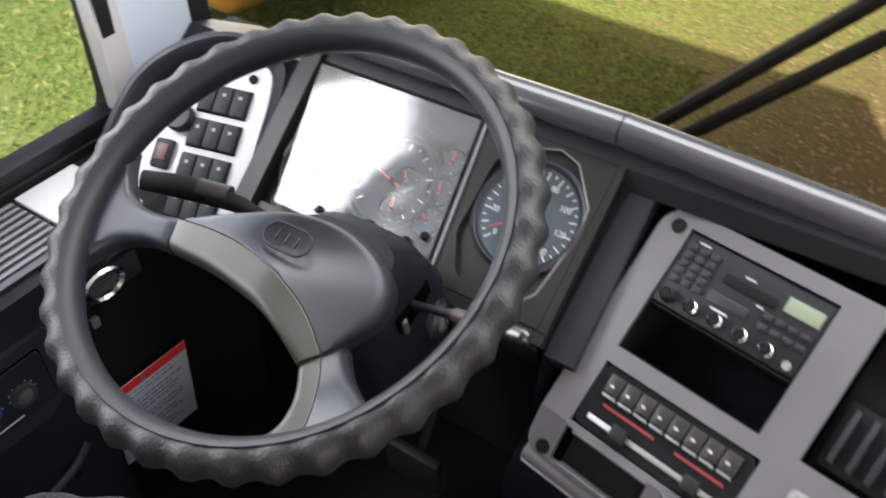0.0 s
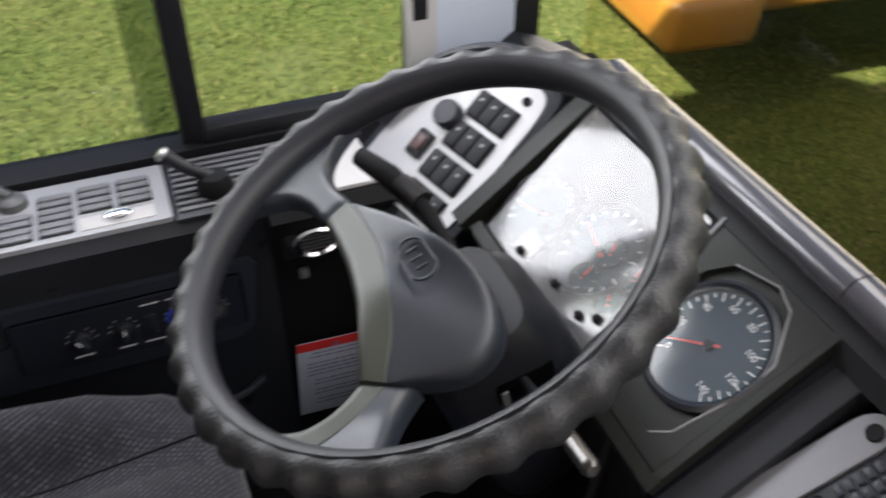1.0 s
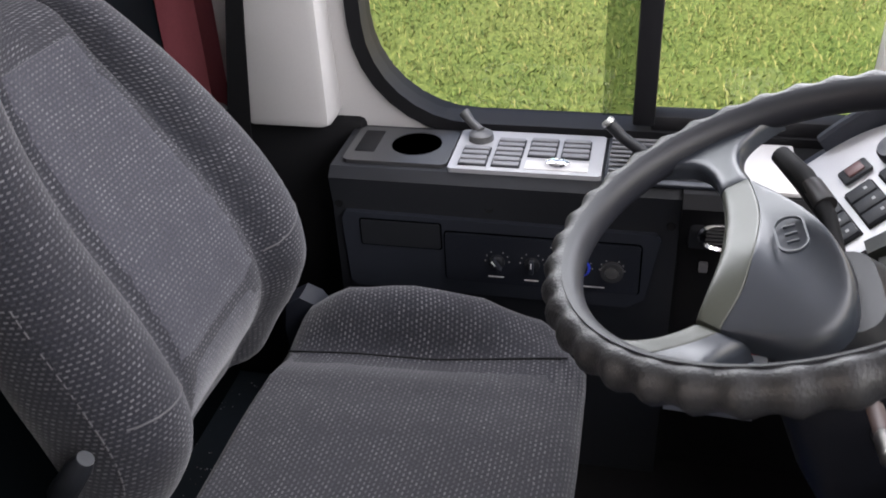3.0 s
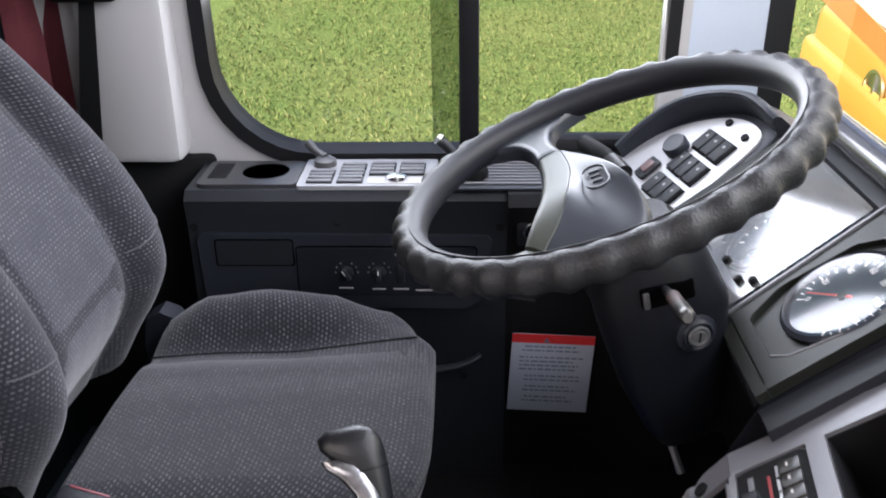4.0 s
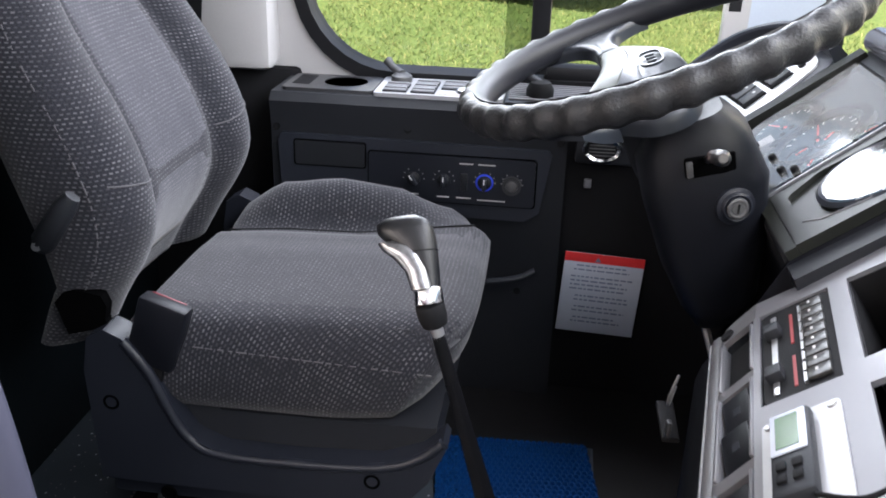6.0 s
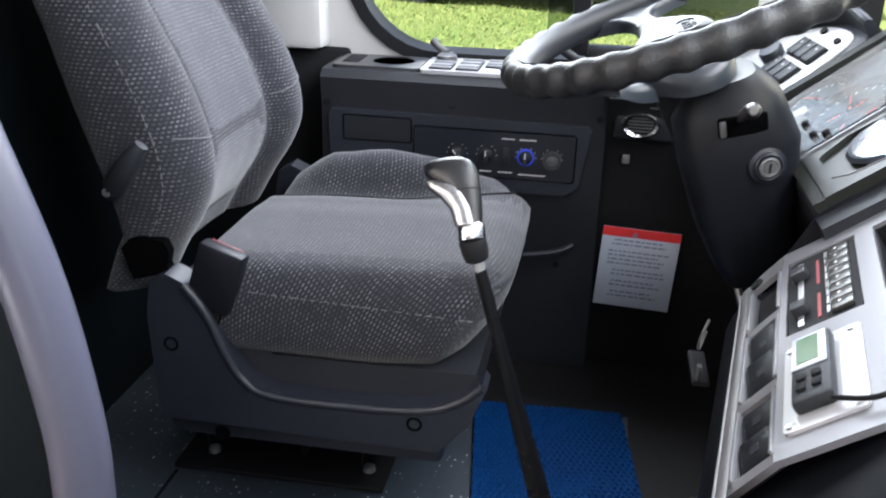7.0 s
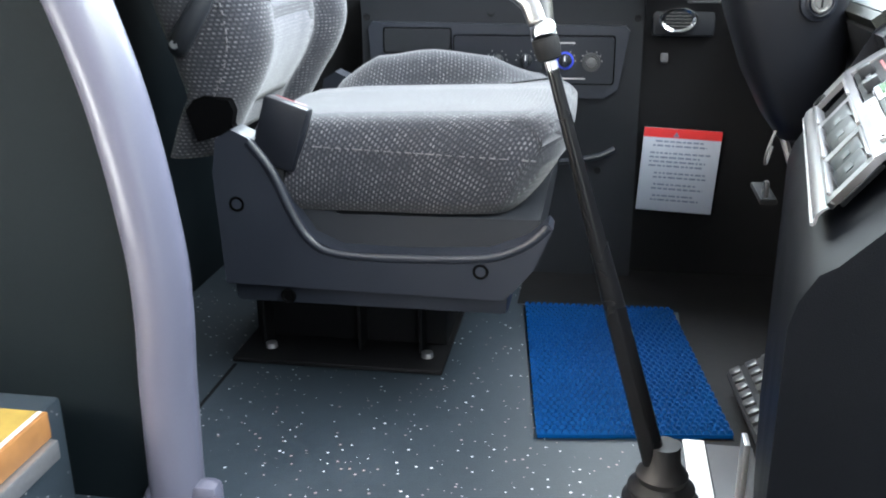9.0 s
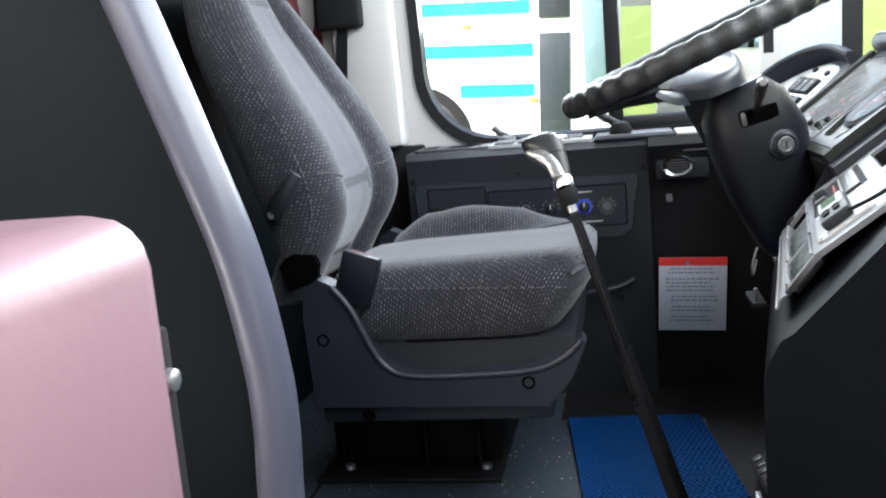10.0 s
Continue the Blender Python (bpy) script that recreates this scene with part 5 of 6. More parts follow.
def driver_seat():
    s = thing("driver_seat", "charcoal cloth driver's seat with pale dashes on a black plastic base", "seat", at=(0, 0, 0))
    tops = [-0.345, -0.340, -0.330, -0.315, -0.300, -0.285, -0.268, -0.250, -0.236, -0.226, -0.214, -0.195, -0.165, -0.13, -0.09, -0.04, 0.01, 0.06, 0.10, 0.120, 0.135, 0.146, 0.153, 0.158]
    sides = [(0.1600, 0.375), (0.1605, 0.350), (0.158, 0.325), (0.148, 0.306), (0.11, 0.300), (0.0, 0.299), (-0.15, 0.299), (-0.30, 0.300), (-0.335, 0.308), (-0.345, 0.330), (-0.348, 0.360)]
    def ring(v, squeeze=0.0):
        out = []
        y0 = 0.44 * v
        roll = 0.040 * (1 - math.sqrt(max(0.0, 1 - max(0.0, (v - 0.87) / 0.13) ** 2)))
        back = 0.030 * max(0.0, (0.06 - v) / 0.06) ** 2
        for x, z in [(x, cushion_top(x, y0) - roll - back) for x in tops] + sides:
            z += squeeze * (0.37 - z)
            x = SEAT_X + (x - SEAT_X) * (1 - 0.055 * max(0.0, (v - 0.75) / 0.25) ** 2) * (1 - 0.12 * squeeze)
            out.append(Vector((x, cushion_front(x, z) * v + 0.004 * squeeze, z)))
        return out
    rings = [ring(v) for v in (0.0, 0.02, 0.045, 0.08, 0.14, 0.2, 0.28, 0.36, 0.44, 0.52, 0.6, 0.68, 0.76, 0.83, 0.88, 0.92, 0.945, 0.965, 0.98, 0.99, 1.0)]
    rings += [ring(1.0, q) for q in (0.2, 0.45, 0.7, 0.95)]
    cloth("seat_cushion", rings, FABRIC, s, "charcoal dashed cloth cushion")
    # worn panel over the middle, between the crease and the near edge
    rows = []
    for i in range(23):
        v = 0.05 + 0.935 * i / 22
        y0 = 0.44 * v
        roll = 0.040 * (1 - math.sqrt(max(0.0, 1 - max(0.0, (v - 0.87) / 0.13) ** 2)))
        xs = [-0.224 + 0.358 * k / 20 for k in range(21)]
        top = []
        for k, x in enumerate(xs):
            z = cushion_top(x, y0) - roll
            lift = 0.0022 * min(1.0, 2.5 * min(k, 20 - k) / 10) - 0.0012
            top.append(Vector((x, cushion_front(x, z) * v + (0.0015 if v > 0.9 else 0.0), z + lift)))
        rows.append(top + [p - Vector((0, 0, 0.010)) for p in reversed(top)])
    cloth("centre_panel", rows, PANELCLOTH, s, "worn smoother centre panel")
    part("crease_welt", tube([Vector((-0.226, cushion_front(-0.226, 0.41) * v, cushion_top(-0.226, 0.44 * v) + 0.0006)) for v in (0.03 + 0.9 * k / 16 for k in range(17))], 0.0016, 6), SOOT, s, "dark piped crease")

    # backrest: front line of the bolsters by height
    def ridge(z):
        return linear(z, RIDGE)
    RIDGE = [(p.z, p.y) for p in smooth_path([(0, -0.050, 0.352), (0, -0.032, 0.385), (0, -0.010, 0.425), (0, 0.014, 0.462), (0, 0.031, 0.500), (0, 0.036, 0.535), (0, 0.028, 0.585), (0, 0.000, 0.655), (0, -0.054, 0.750), (0, -0.116, 0.865), (0, -0.148, 0.925), (0, -0.155, 0.940)], 6)]
    section = [(0.0, -0.036), (0.045, -0.0355), (0.085, -0.033), (0.108, -0.0315), (0.119, -0.036), (0.130, -0.026), (0.145, -0.011), (0.165, -0.002), (0.185, 0.0), (0.205, -0.003), (0.222, -0.011), (0.236, -0.024), (0.246, -0.040), (0.250, -0.060), (0.249, -0.090), (0.243, -0.115), (0.226, -0.130), (0.15, -0.137), (0.07, -0.139)]
    whole = section + [(0.0, -0.139)] + [(-a, b) for a, b in reversed(section[1:])]
    def half_width(z):
        h = min(1.0, max(0.0, (z - 0.37) / 0.57))
        return 0.232 + 0.018 * math.sin(math.pi / 2 * min(1, h / 0.28)) - 0.055 * max(0, h - 0.42) - 0.110 * max(0, (h - 0.50) / 0.50) ** 2.2
    def at_back(a, b, z, shrink=0.0, lift=0.0):
        w = half_width(z) / 0.25
        depth = 1.0 - 0.25 * max(0.0, (z - 0.80) / 0.13) - 0.25 * max(0.0, (0.44 - z) / 0.08)
        hollow = 1.0 - 0.5 * max(0.0, (z - 0.84) / 0.09)
        rear = min(ridge(z) - 0.085, -0.048 - 0.335 * (z - 0.36) - 0.12 * max(0.0, z - 0.70))
        y = b * hollow if b > -0.04 else -0.04 + (b + 0.04) / 0.099 * (ridge(z) - 0.04 - rear) * depth
        return Vector((SEAT_X + a * w * (1 - shrink), ridge(z) + y * (1 - shrink) - 0.065 * shrink + lift, z))
    heights = [0.368, 0.378, 0.39, 0.405, 0.42, 0.435, 0.45, 0.465, 0.48, 0.495, 0.51, 0.525, 0.54, 0.56, 0.58, 0.60, 0.62, 0.645, 0.67, 0.70, 0.73, 0.76, 0.79, 0.82, 0.845, 0.865, 0.885, 0.90]
    rings = [[at_back(a, b, z) for a, b in whole] for z in heights]
    rings += [[at_back(a, b, z, k) for a, b in whole] for z, k in ((0.911, 0.05), (0.920, 0.14), (0.927, 0.30), (0.931, 0.52), (0.933, 0.8))]
    cloth("backrest", rings, FABRIC, s, "charcoal dashed cloth backrest")
    rows = []
    for z in [0.412 + 0.0155 * k for k in range(31)]:
        fold = 0.0035 * math.exp(-((z - 0.545) / 0.008) ** 2)
        front = [at_back(-0.118 + 0.236 * k / 16, linear(abs(-0.118 + 0.236 * k / 16), section[:5]), z) for k in range(17)]
        front = [p + Vector((0, 0.0022 * min(1.0, min(k, 16 - k) / 3) - 0.0010 - fold, 0)) for k, p in enumerate(front)]
        rows.append(front + [p - Vector((0, 0.010, 0)) for p in reversed(front)])
    cloth("back_panel", rows, WORNCLOTH, s, "worn paler back panel")

    def stitches(points, name, parent):
        rnd = random.Random(len(points))
        for a, b in zip(points, points[1:]):
            if rnd.random() < 0.75:
                p, q = rnd.uniform(0.0, 0.4), rnd.uniform(0.6, 1.0)
                part(name, tube([a.lerp(b, p), a.lerp(b, q)], rnd.uniform(0.0006, 0.0012), 5), STITCH, parent)
    stitches([at_back(0.2462, -0.0395, 0.42 + 0.0105 * k) + Vector((0.0010, 0.0006, 0)) for k in range(38)], "stitch", s)
    stitches([Vector((0.1588, 0.075 + 0.0135 * k, 0.3955 - 0.0005 * k)) for k in range(25)], "stitch", s)
    for a0, a1 in ((0.128, 0.232), (-0.232, -0.128)):
        line = []
        for k in range(13):
            a = a0 + (a1 - a0) * k / 12
            line.append(at_back(a, linear(abs(a), section), 0.565 + 0.020 * (abs(a) - 0.128) / 0.104) + Vector((0, 0.0006, 0)))
        part("bolster_seam", tube(line, 0.0012, 5), STITCH, s, "pale cross seam in the bolster")
    # torn opening low on the side of the backrest, a plate painted dark
    part("torn_opening", prism([(-0.068, 0.438), (-0.056, 0.452), (-0.040, 0.458), (-0.008, 0.452), (-0.002, 0.438), (-0.006, 0.420), (0.004, 0.402), (-0.022, 0.405), (-0.055, 0.396)], 0.016, Matrix.Translation((0.1415, 0, 0)) @ YZ, 0.002), VOID, s, "dark torn opening")
    # plastic base
    side = [(-0.024, 0.205), (-0.030, 0.360), (-0.022, 0.405), (0.000, 0.418), (0.022, 0.408), (0.050, 0.370), (0.075, 0.312), (0.098, 0.276), (0.135, 0.259), (0.230, 0.257), (0.335, 0.263), (0.385, 0.283), (0.412, 0.308), (0.418, 0.300), (0.395, 0.245), (0.368, 0.212), (0.355, 0.200)]
    for x in (0.140, -0.355):
        part("base_side", prism(side, 0.040, Matrix.Translation((x - 0.002, 0, 0)) @ YZ, 0.014, 4), BASEGREY, s, "blue-black moulded side cover")
    part("edge_ridge", tube(smooth_path([(0.1745, y, z - 0.005) for y, z in side[4:13]], 4), 0.0065, 10), BASEGREY, s, "raised sheeny edge")
    inner = [(0.02, 0.25), (0.03, 0.385), (0.065, 0.365), (0.115, 0.318), (0.128, 0.300), (0.40, 0.302), (0.40, 0.25)]
    part("base_inner", prism(inner, 0.47, Matrix.Translation((-0.325, 0, 0)) @ YZ, 0.008), BLACK, s)
    part("base_pan", box((-0.35, -0.020, 0.172), (0.165, 0.362, 0.212), 0.010), BASEGREY, s, "lower base band")
    part("suspension_box", box((-0.33, -0.085, 0.012), (-0.07, 0.240, 0.175), 0.004), SOOT, s, "dark suspension frame")
    for y in (-0.06, 0.10, 0.20):
        part("frame_rib", box((-0.07, y, 0.014), (-0.03, y + 0.006, 0.15), 0.001), SOOT, s)
    for y in (-0.045, 0.215):
        part("floor_bolt", lathe([(0.010, 0), (0.009, 0.008), (0.004, 0.010)], Matrix.Translation((-0.025, y, 0.012)), 14), STEEL, s, "worn floor bolt")
    part("floor_plate", box((-0.33, -0.097, 0.002), (0.018, 0.246, 0.010), 0.002), SOOT, s, "black floor plate under the seat")
    # shade inside the bolt recesses comes from their near-black colour
    for y, z in ((0.0, 0.318), (0.326, 0.239), (0.063, 0.190)):
        part("bolt_recess", lathe([(0.011, 0.0), (0.010, 0.002), (0.007, 0.001), (0.006, -0.004), (0.001, -0.004)], Matrix.Translation((0.177, 0, 0)) @ YZ @ Matrix.Translation((y, z, 0)), 20), VOID, s, "dark bolt recess")
    lever = part("recline_lever", tube([(0.170, -0.062, 0.522), (0.185, -0.052, 0.532), (0.188, -0.020, 0.575), (0.186, -0.010, 0.588)], [0.014, 0.015, 0.013, 0.009], 12), BLACK, s, "black recline lever")
    part("lever_screw", lathe([(0.006, 0), (0.005, 0.003), (0.002, 0.003)], Matrix.Translation((0.196, -0.056, 0.528)) @ YZ, 14), STEEL, lever)
    return s


driver_seat()


def buckle():
    b = thing("belt_buckle", "black seat belt buckle with a red button beside the seat", "buckle")
    fwd = Vector((0.0, 0.30, 0.95)).normalized()
    side = Vector((1, 0, 0.12)).normalized()
    B = basis(Vector((0.158, 0.042, 0.350)), side, fwd.cross(side).normalized() * -1, fwd)
    part("case", box((-0.015, -0.031, 0.02), (0.015, 0.030, 0.108), 0.005, B), SHROUD, b)
    part("button", box((-0.0125, -0.022, 0.106), (-0.009, 0.022, 0.1088), 0.001, B), surface("faded red button", (0.13, 0.016, 0.022), 0.4), b, "red release button")
    part("stem", box((-0.010, -0.020, -0.05), (0.010, 0.020, 0.03), 0.004, B), SOOT, b)


buckle()


# ---- gear lever, mat, pedals ----
def gear_lever():
    g = thing("gear_lever", "tall black gear lever with a leather and chrome knob", "gear lever")
    lo, hi = Vector((0.315, 0.562, 0.03)), Vector((0.314, 0.412, 0.545))
    d = (hi - lo).normalized()
    part("boot", lathe([(0.046, 0.0), (0.046, 0.012), (0.038, 0.020), (0.040, 0.028), (0.029, 0.038), (0.031, 0.046), (0.021, 0.060), (0.019, 0.085)], Matrix.Translation((lo.x, lo.y, 0.002)), 28), RUBBER, g, "pleated rubber boot")
    LEATHER = surface("polished black leather", (0.0052, 0.0054, 0.0062), 0.34, spec=0.35, grain=700, amount=0.3, bump=0.3)
    GLOSS = surface("glossy black enamel", (0.0040, 0.0040, 0.0045), 0.25, spec=0.22, grain=200, amount=0.2)
    part("shaft", tube([lo, lo + 0.25 * d, hi - 0.12 * d, hi - 0.024 * d], [0.0150, 0.0122, 0.0078, 0.0066], 16), GLOSS, g, "tapered glossy black shaft")
    part("neck", tube([hi - 0.045 * d, hi - 0.02 * d, hi], [0.0064, 0.0066, 0.0064], 14), STEEL, g)
    side = Vector((1, 0, 0))
    back = d.cross(side).normalized()   # towards the rear and up
    if back.y > 0:
        back = -back
    out = d.cross(back).normalized()
    K = basis(hi, out, back, d)
    part("collar", lathe([(0.0095, -0.014), (0.0125, -0.012), (0.0142, -0.004), (0.0142, 0.008), (0.0130, 0.010)], K, 24), SOOT, g)
    axis = Vector((-0.50, -0.22, 0.84)).normalized()
    ex = Vector((0.84, -0.25, 0.43))
    ex = (ex - axis * ex.dot(axis)).normalized()
    ey = axis.cross(ex)
    base = hi + 0.008 * d
    part("chrome_band", tube([base, base + 0.002 * axis, base + 0.014 * axis, base + 0.016 * axis], [0.0132, 0.0142, 0.0142, 0.0134], 24), CHROME, g, "chrome band")
    rear = Vector((-0.10, -0.93, 0.10)).normalized()
    rows = [(base + 0.016 * axis, 0.0118, 0.0125), (base + 0.032 * axis, 0.0128, 0.0140), (base + 0.048 * axis + 0.003 * rear, 0.0150, 0.0175),
            (base + 0.060 * axis + 0.009 * rear, 0.0160, 0.0230), (base + 0.069 * axis + 0.015 * rear, 0.0160, 0.0270), (base + 0.077 * axis + 0.018 * rear, 0.0130, 0.0250), (base + 0.082 * axis + 0.019 * rear, 0.0070, 0.0160)]
    fy = (rear - axis * rear.dot(axis)).normalized()
    fx = fy.cross(axis)
    part("grip", loft([ring_at(c, fx, fy, a_, b_, 20, 2.4) for c, a_, b_ in rows]), LEATHER, g, "black leather grip", 60)
    part("grip_seam", loft([ring_at(base + (0.0495 + k) * axis + 0.004 * rear, fx, fy, 0.0158, 0.0186, 20, 2.4) for k in (0.0, 0.0012)]), SOOT, g, "stitched joint in the grip", 60)
    side_ = fx if fx.x > 0 else -fx
    inlay = [(base + h * axis + (0.008 * side_) + r_ * fy, a_, b_) for h, r_, a_, b_ in ((0.015, 0.004, 0.0090, 0.0105), (0.034, 0.007, 0.0085, 0.0110), (0.048, 0.014, 0.0095, 0.0135), (0.058, 0.023, 0.0095, 0.0150), (0.065, 0.031, 0.006, 0.010))]
    part("chrome_inlay", loft([ring_at(c, fx, fy, a_, b_, 16, 2.2) for c, a_, b_ in inlay]), SATIN, g, "satin chrome inlay", 60)


gear_lever()
MATBLUE = surface("blue studded rubber", (0.0004, 0.027, 0.108), 0.6, spec=0.08, grain=120, amount=0.15, stain=9, stain_amount=0.2)


def floor_mat():
    a, b, c, e = Vector((-0.278, 0.351, 0)), Vector((-0.289, 0.612, 0)), Vector((0.144, 0.668, 0)), Vector((0.181, 0.405, 0))
    m = thing("floor_mat", "bright blue studded rubber floor mat on the cab floor", "mat")
    bm = prism([(p.x, p.y) for p in (a, e, c, b)], 0.006, Matrix.Translation((0, 0, 0.002)), 0.002)
    part("sheet", bm, MATBLUE, m)
    verts, faces = [], []
    nu, nv = 40, 25
    for i in range(nu):
        for j in range(nv):
            s, t = (i + 0.5) / nu, (j + 0.3 + 0.4 * (i % 2)) / nv
            p = (a * (1 - s) + e * s) * (1 - t) + (b * (1 - s) + c * s) * t
            k = len(verts)
            for r, h in ((0.0046, 0.0078), (0.0022, 0.0130)):
                verts += [(p.x - r, p.y - r, h), (p.x + r, p.y - r, h), (p.x + r, p.y + r, h), (p.x - r, p.y + r, h)]
            faces += [(k, k + 1, k + 5, k + 4), (k + 1, k + 2, k + 6, k + 5), (k + 2, k + 3, k + 7, k + 6), (k + 3, k, k + 4, k + 7), (k + 4, k + 5, k + 6, k + 7)]
    me = bpy.data.meshes.new("studs")
    me.from_pydata(verts, [], faces)
    me.materials.append(MATBLUE)
    ob = tagged(new("studs", me), kind="stuff")
    ob.parent = m


floor_mat()


def pedals():
    p = thing("accelerator_pedal", "black accelerator pedal with a worn square-studded pad", "pedal")
    M = basis(Vector((0.115, 0.70, 0.045)), Vector((1, 0.07, 0)).normalized(), Vector((-0.05, 0.85, 0.5)).normalized(), Vector((0, -0.5, 0.85)).normalized())
    part("pad", box((-0.115, -0.025, -0.03), (0.110, 0.085, 0.0), 0.006, M), RUBBER, p)
    for i in range(9):
        for j in range(4):
            part("stud", box((-0.105 + 0.0235 * i, -0.018 + 0.025 * j, 0.0), (-0.088 + 0.0235 * i, -0.002 + 0.025 * j, 0.006), 0.0015, M), CUPGREY, p, "worn stud")
    b = thing("brake_pedal", "black brake pedal on a steel arm under the dashboard", "pedal")
    part("pad", box((-0.16, 0.79, 0.10), (-0.06, 0.81, 0.17), 0.006), RUBBER, b)
    part("arm", tube([(-0.11, 0.81, 0.13), (-0.11, 0.87, 0.22), (-0.11, 0.90, 0.40)], 0.009, 8), SOOT, b)
    # Unspeckled floor under the dash; its near-black colour also holds the shade.
    FOOTWELL = surface("dark footwell sheet", (0.0052, 0.0050, 0.0052), 0.7, grain=80, amount=0.3, bump=0.3, stain=7, stain_amount=0.5, spec=0.15)
    solid("footwell_floor", box((-0.60, 0.625, -0.002), (0.46, 1.09, 0.0012)), FOOTWELL, "dark unspeckled footwell sheet with shade in its colour", kind="structure")
    solid("footwell_edge", box((-0.60, 0.335, -0.002), (-0.293, 0.625, 0.0012)), FOOTWELL, "dark unspeckled sheet beside the mat with shade in its colour", kind="structure")
    solid("floor_strip", box((0.160, 0.600, 0.001), (0.45, 0.628, 0.006), 0.001), WHITE, "white marking strip on the cab floor", "strip")
    solid("floor_plate", box((0.165, 0.630, 0.0005), (0.46, 0.69, 0.004), 0.001), TRAY, "grey metal floor plate beside the pedal", "plate")
    solid("edge_strip", box((0.42, 0.628, 0.03), (0.445, 0.634, 0.17), 0.001), STEEL, "bright metal edge strip on the dashboard side", "strip")
    k = thing("key_ring", "small keys and tags hanging under the dashboard", "keys")
    part("ring", tube(smooth_path([(0.205, 0.668, 0.440), (0.21, 0.66, 0.415), (0.20, 0.662, 0.400), (0.195, 0.668, 0.42)]), 0.0018, 6), GUNMETAL, k)
    part("tag", box((0.197, 0.662, 0.360), (0.207, 0.668, 0.380), 0.002), CUPGREY, k)
    part("bracket", box((0.12, 0.66, 0.35), (0.20, 0.68, 0.357), 0.002), SOOT, k)


pedals()


# ---- rail, partition, passenger seat, step ----
def rail():
    r = thing("grab_rail", "thick lilac-grey coated grab rail curving to the floor", "handrail")
    pts = smooth_path([(0.408, -0.33, 1.60), (0.408, -0.245, 1.25), (0.408, -0.160, 0.95), (0.408, -0.115, 0.81), (0.408, -0.066, 0.655), (0.408, -0.020, 0.50), (0.408, 0.003, 0.35), (0.408, 0.006, 0.26), (0.408, 0.001, 0.17), (0.408, -0.003, 0.03), (0.408, -0.003, 0.0)], 8)
    part("tube", tube([p + Vector((0, -0.006, 0)) for p in pts], 0.0325, 24), TUBEGREY, r)
    part("flange", lathe([(0.05, 0), (0.05, 0.004), (0.040, 0.012), (0.033, 0.03)], Matrix.Translation((0.408, -0.014, 0.0)), 28), TUBEGREY, r)
    part("foot_lug", box((0.40, 0.015, 0.004), (0.43, 0.05, 0.05), 0.012), TUBEGREY, r)


rail()


def partition():
    p = thing("partition", "dark vinyl-covered partition panel behind the driver", "partition")
    part("panel", prism([(-0.030, 0.0), (-0.030, 0.26), (-0.045, 0.45), (-0.10, 0.66), (-0.16, 0.85), (-0.30, 1.30), (-0.9, 1.30), (-0.9, 0.0)], 0.012, Matrix.Translation((0.385, 0, 0)) @ YZ, 0.003), VINYL, p)
    part("back_panel", box((-0.60, -0.30, 0.0), (0.385, -0.285, 1.15), 0.003), VINYL, p)


partition()


def pink_seat():
    s = thing("passenger_seat", "worn pink vinyl passenger seat with a black side plate", "seat", at=(0.077, 0.042, 0.0))
    part("cushion", box((1.062, -0.30, 0.30), (1.46, 0.221, 0.653), 0.028, None, 4), PINK, s, "pink vinyl cushion with a worn edge")
    part("welt", tube([(1.075, 0.206, 0.632), (1.075, 0.211, 0.45), (1.075, 0.208, 0.32)], 0.004, 8), PINK, s)
    L = Matrix.Translation((0, -0.055, 0.60)) @ Matrix.Rotation(radians(-14), 4, "X")
    part("backrest", box((1.062, -0.10, 0.0), (1.46, 0.0, 0.50), 0.04, L, 4), PINK, s)
    part("side_plate", prism([(0.150, 0.165), (0.196, 0.165), (0.196, 0.575), (0.186, 0.588), (0.158, 0.588), (0.150, 0.575)], 0.010, Matrix.Translation((1.050, 0, 0)) @ YZ, 0.003), SOOT, s, "dark metal side plate")
    part("front_plate", box((1.046, 0.196, 0.165), (1.062, 0.206, 0.588), 0.003), SOOT, s)
    part("bolt", lathe([(0.0065, 0), (0.006, 0.004), (0.0035, 0.0055)], Matrix.Translation((1.054, 0.206, 0.560)) @ Matrix.Rotation(radians(-90), 4, "X"), 18), STEEL, s, "bright bolt")
    part("leg", box((1.10, -0.25, 0.165), (1.42, 0.18, 0.30), 0.01), SOOT, s)


pink_seat()


def step_edge():
    s = thing("step_nosing", "yellow and orange striped metal nosing on the aisle step", "step nosing")
    x0 = 0.49
    DULLYELLOW = surface("scuffed yellow paint", (0.24, 0.165, 0.035), 0.55, grain=60, amount=0.3, stain=14, stain_amount=0.4)
    DULLORANGE = surface("scuffed orange paint", (0.22, 0.10, 0.03), 0.55, grain=60, amount=0.3, stain=14, stain_amount=0.4)
    part("yellow_band", box((x0, -0.175, 0.166), (1.9, -0.118, 0.172), 0.001), DULLYELLOW, s, "yellow band")
    part("white_band", box((x0, -0.118, 0.160), (1.9, -0.112, 0.172), 0.001), PALEGREY, s)
    part("orange_band", box((x0, -0.112, 0.140), (1.9, -0.106, 0.172), 0.001), DULLORANGE, s, "orange band")
    part("metal_lip", box((x0, -0.113, 0.115), (1.9, -0.098, 0.139), 0.003), STEEL, s, "ribbed metal lip")


step_edge()


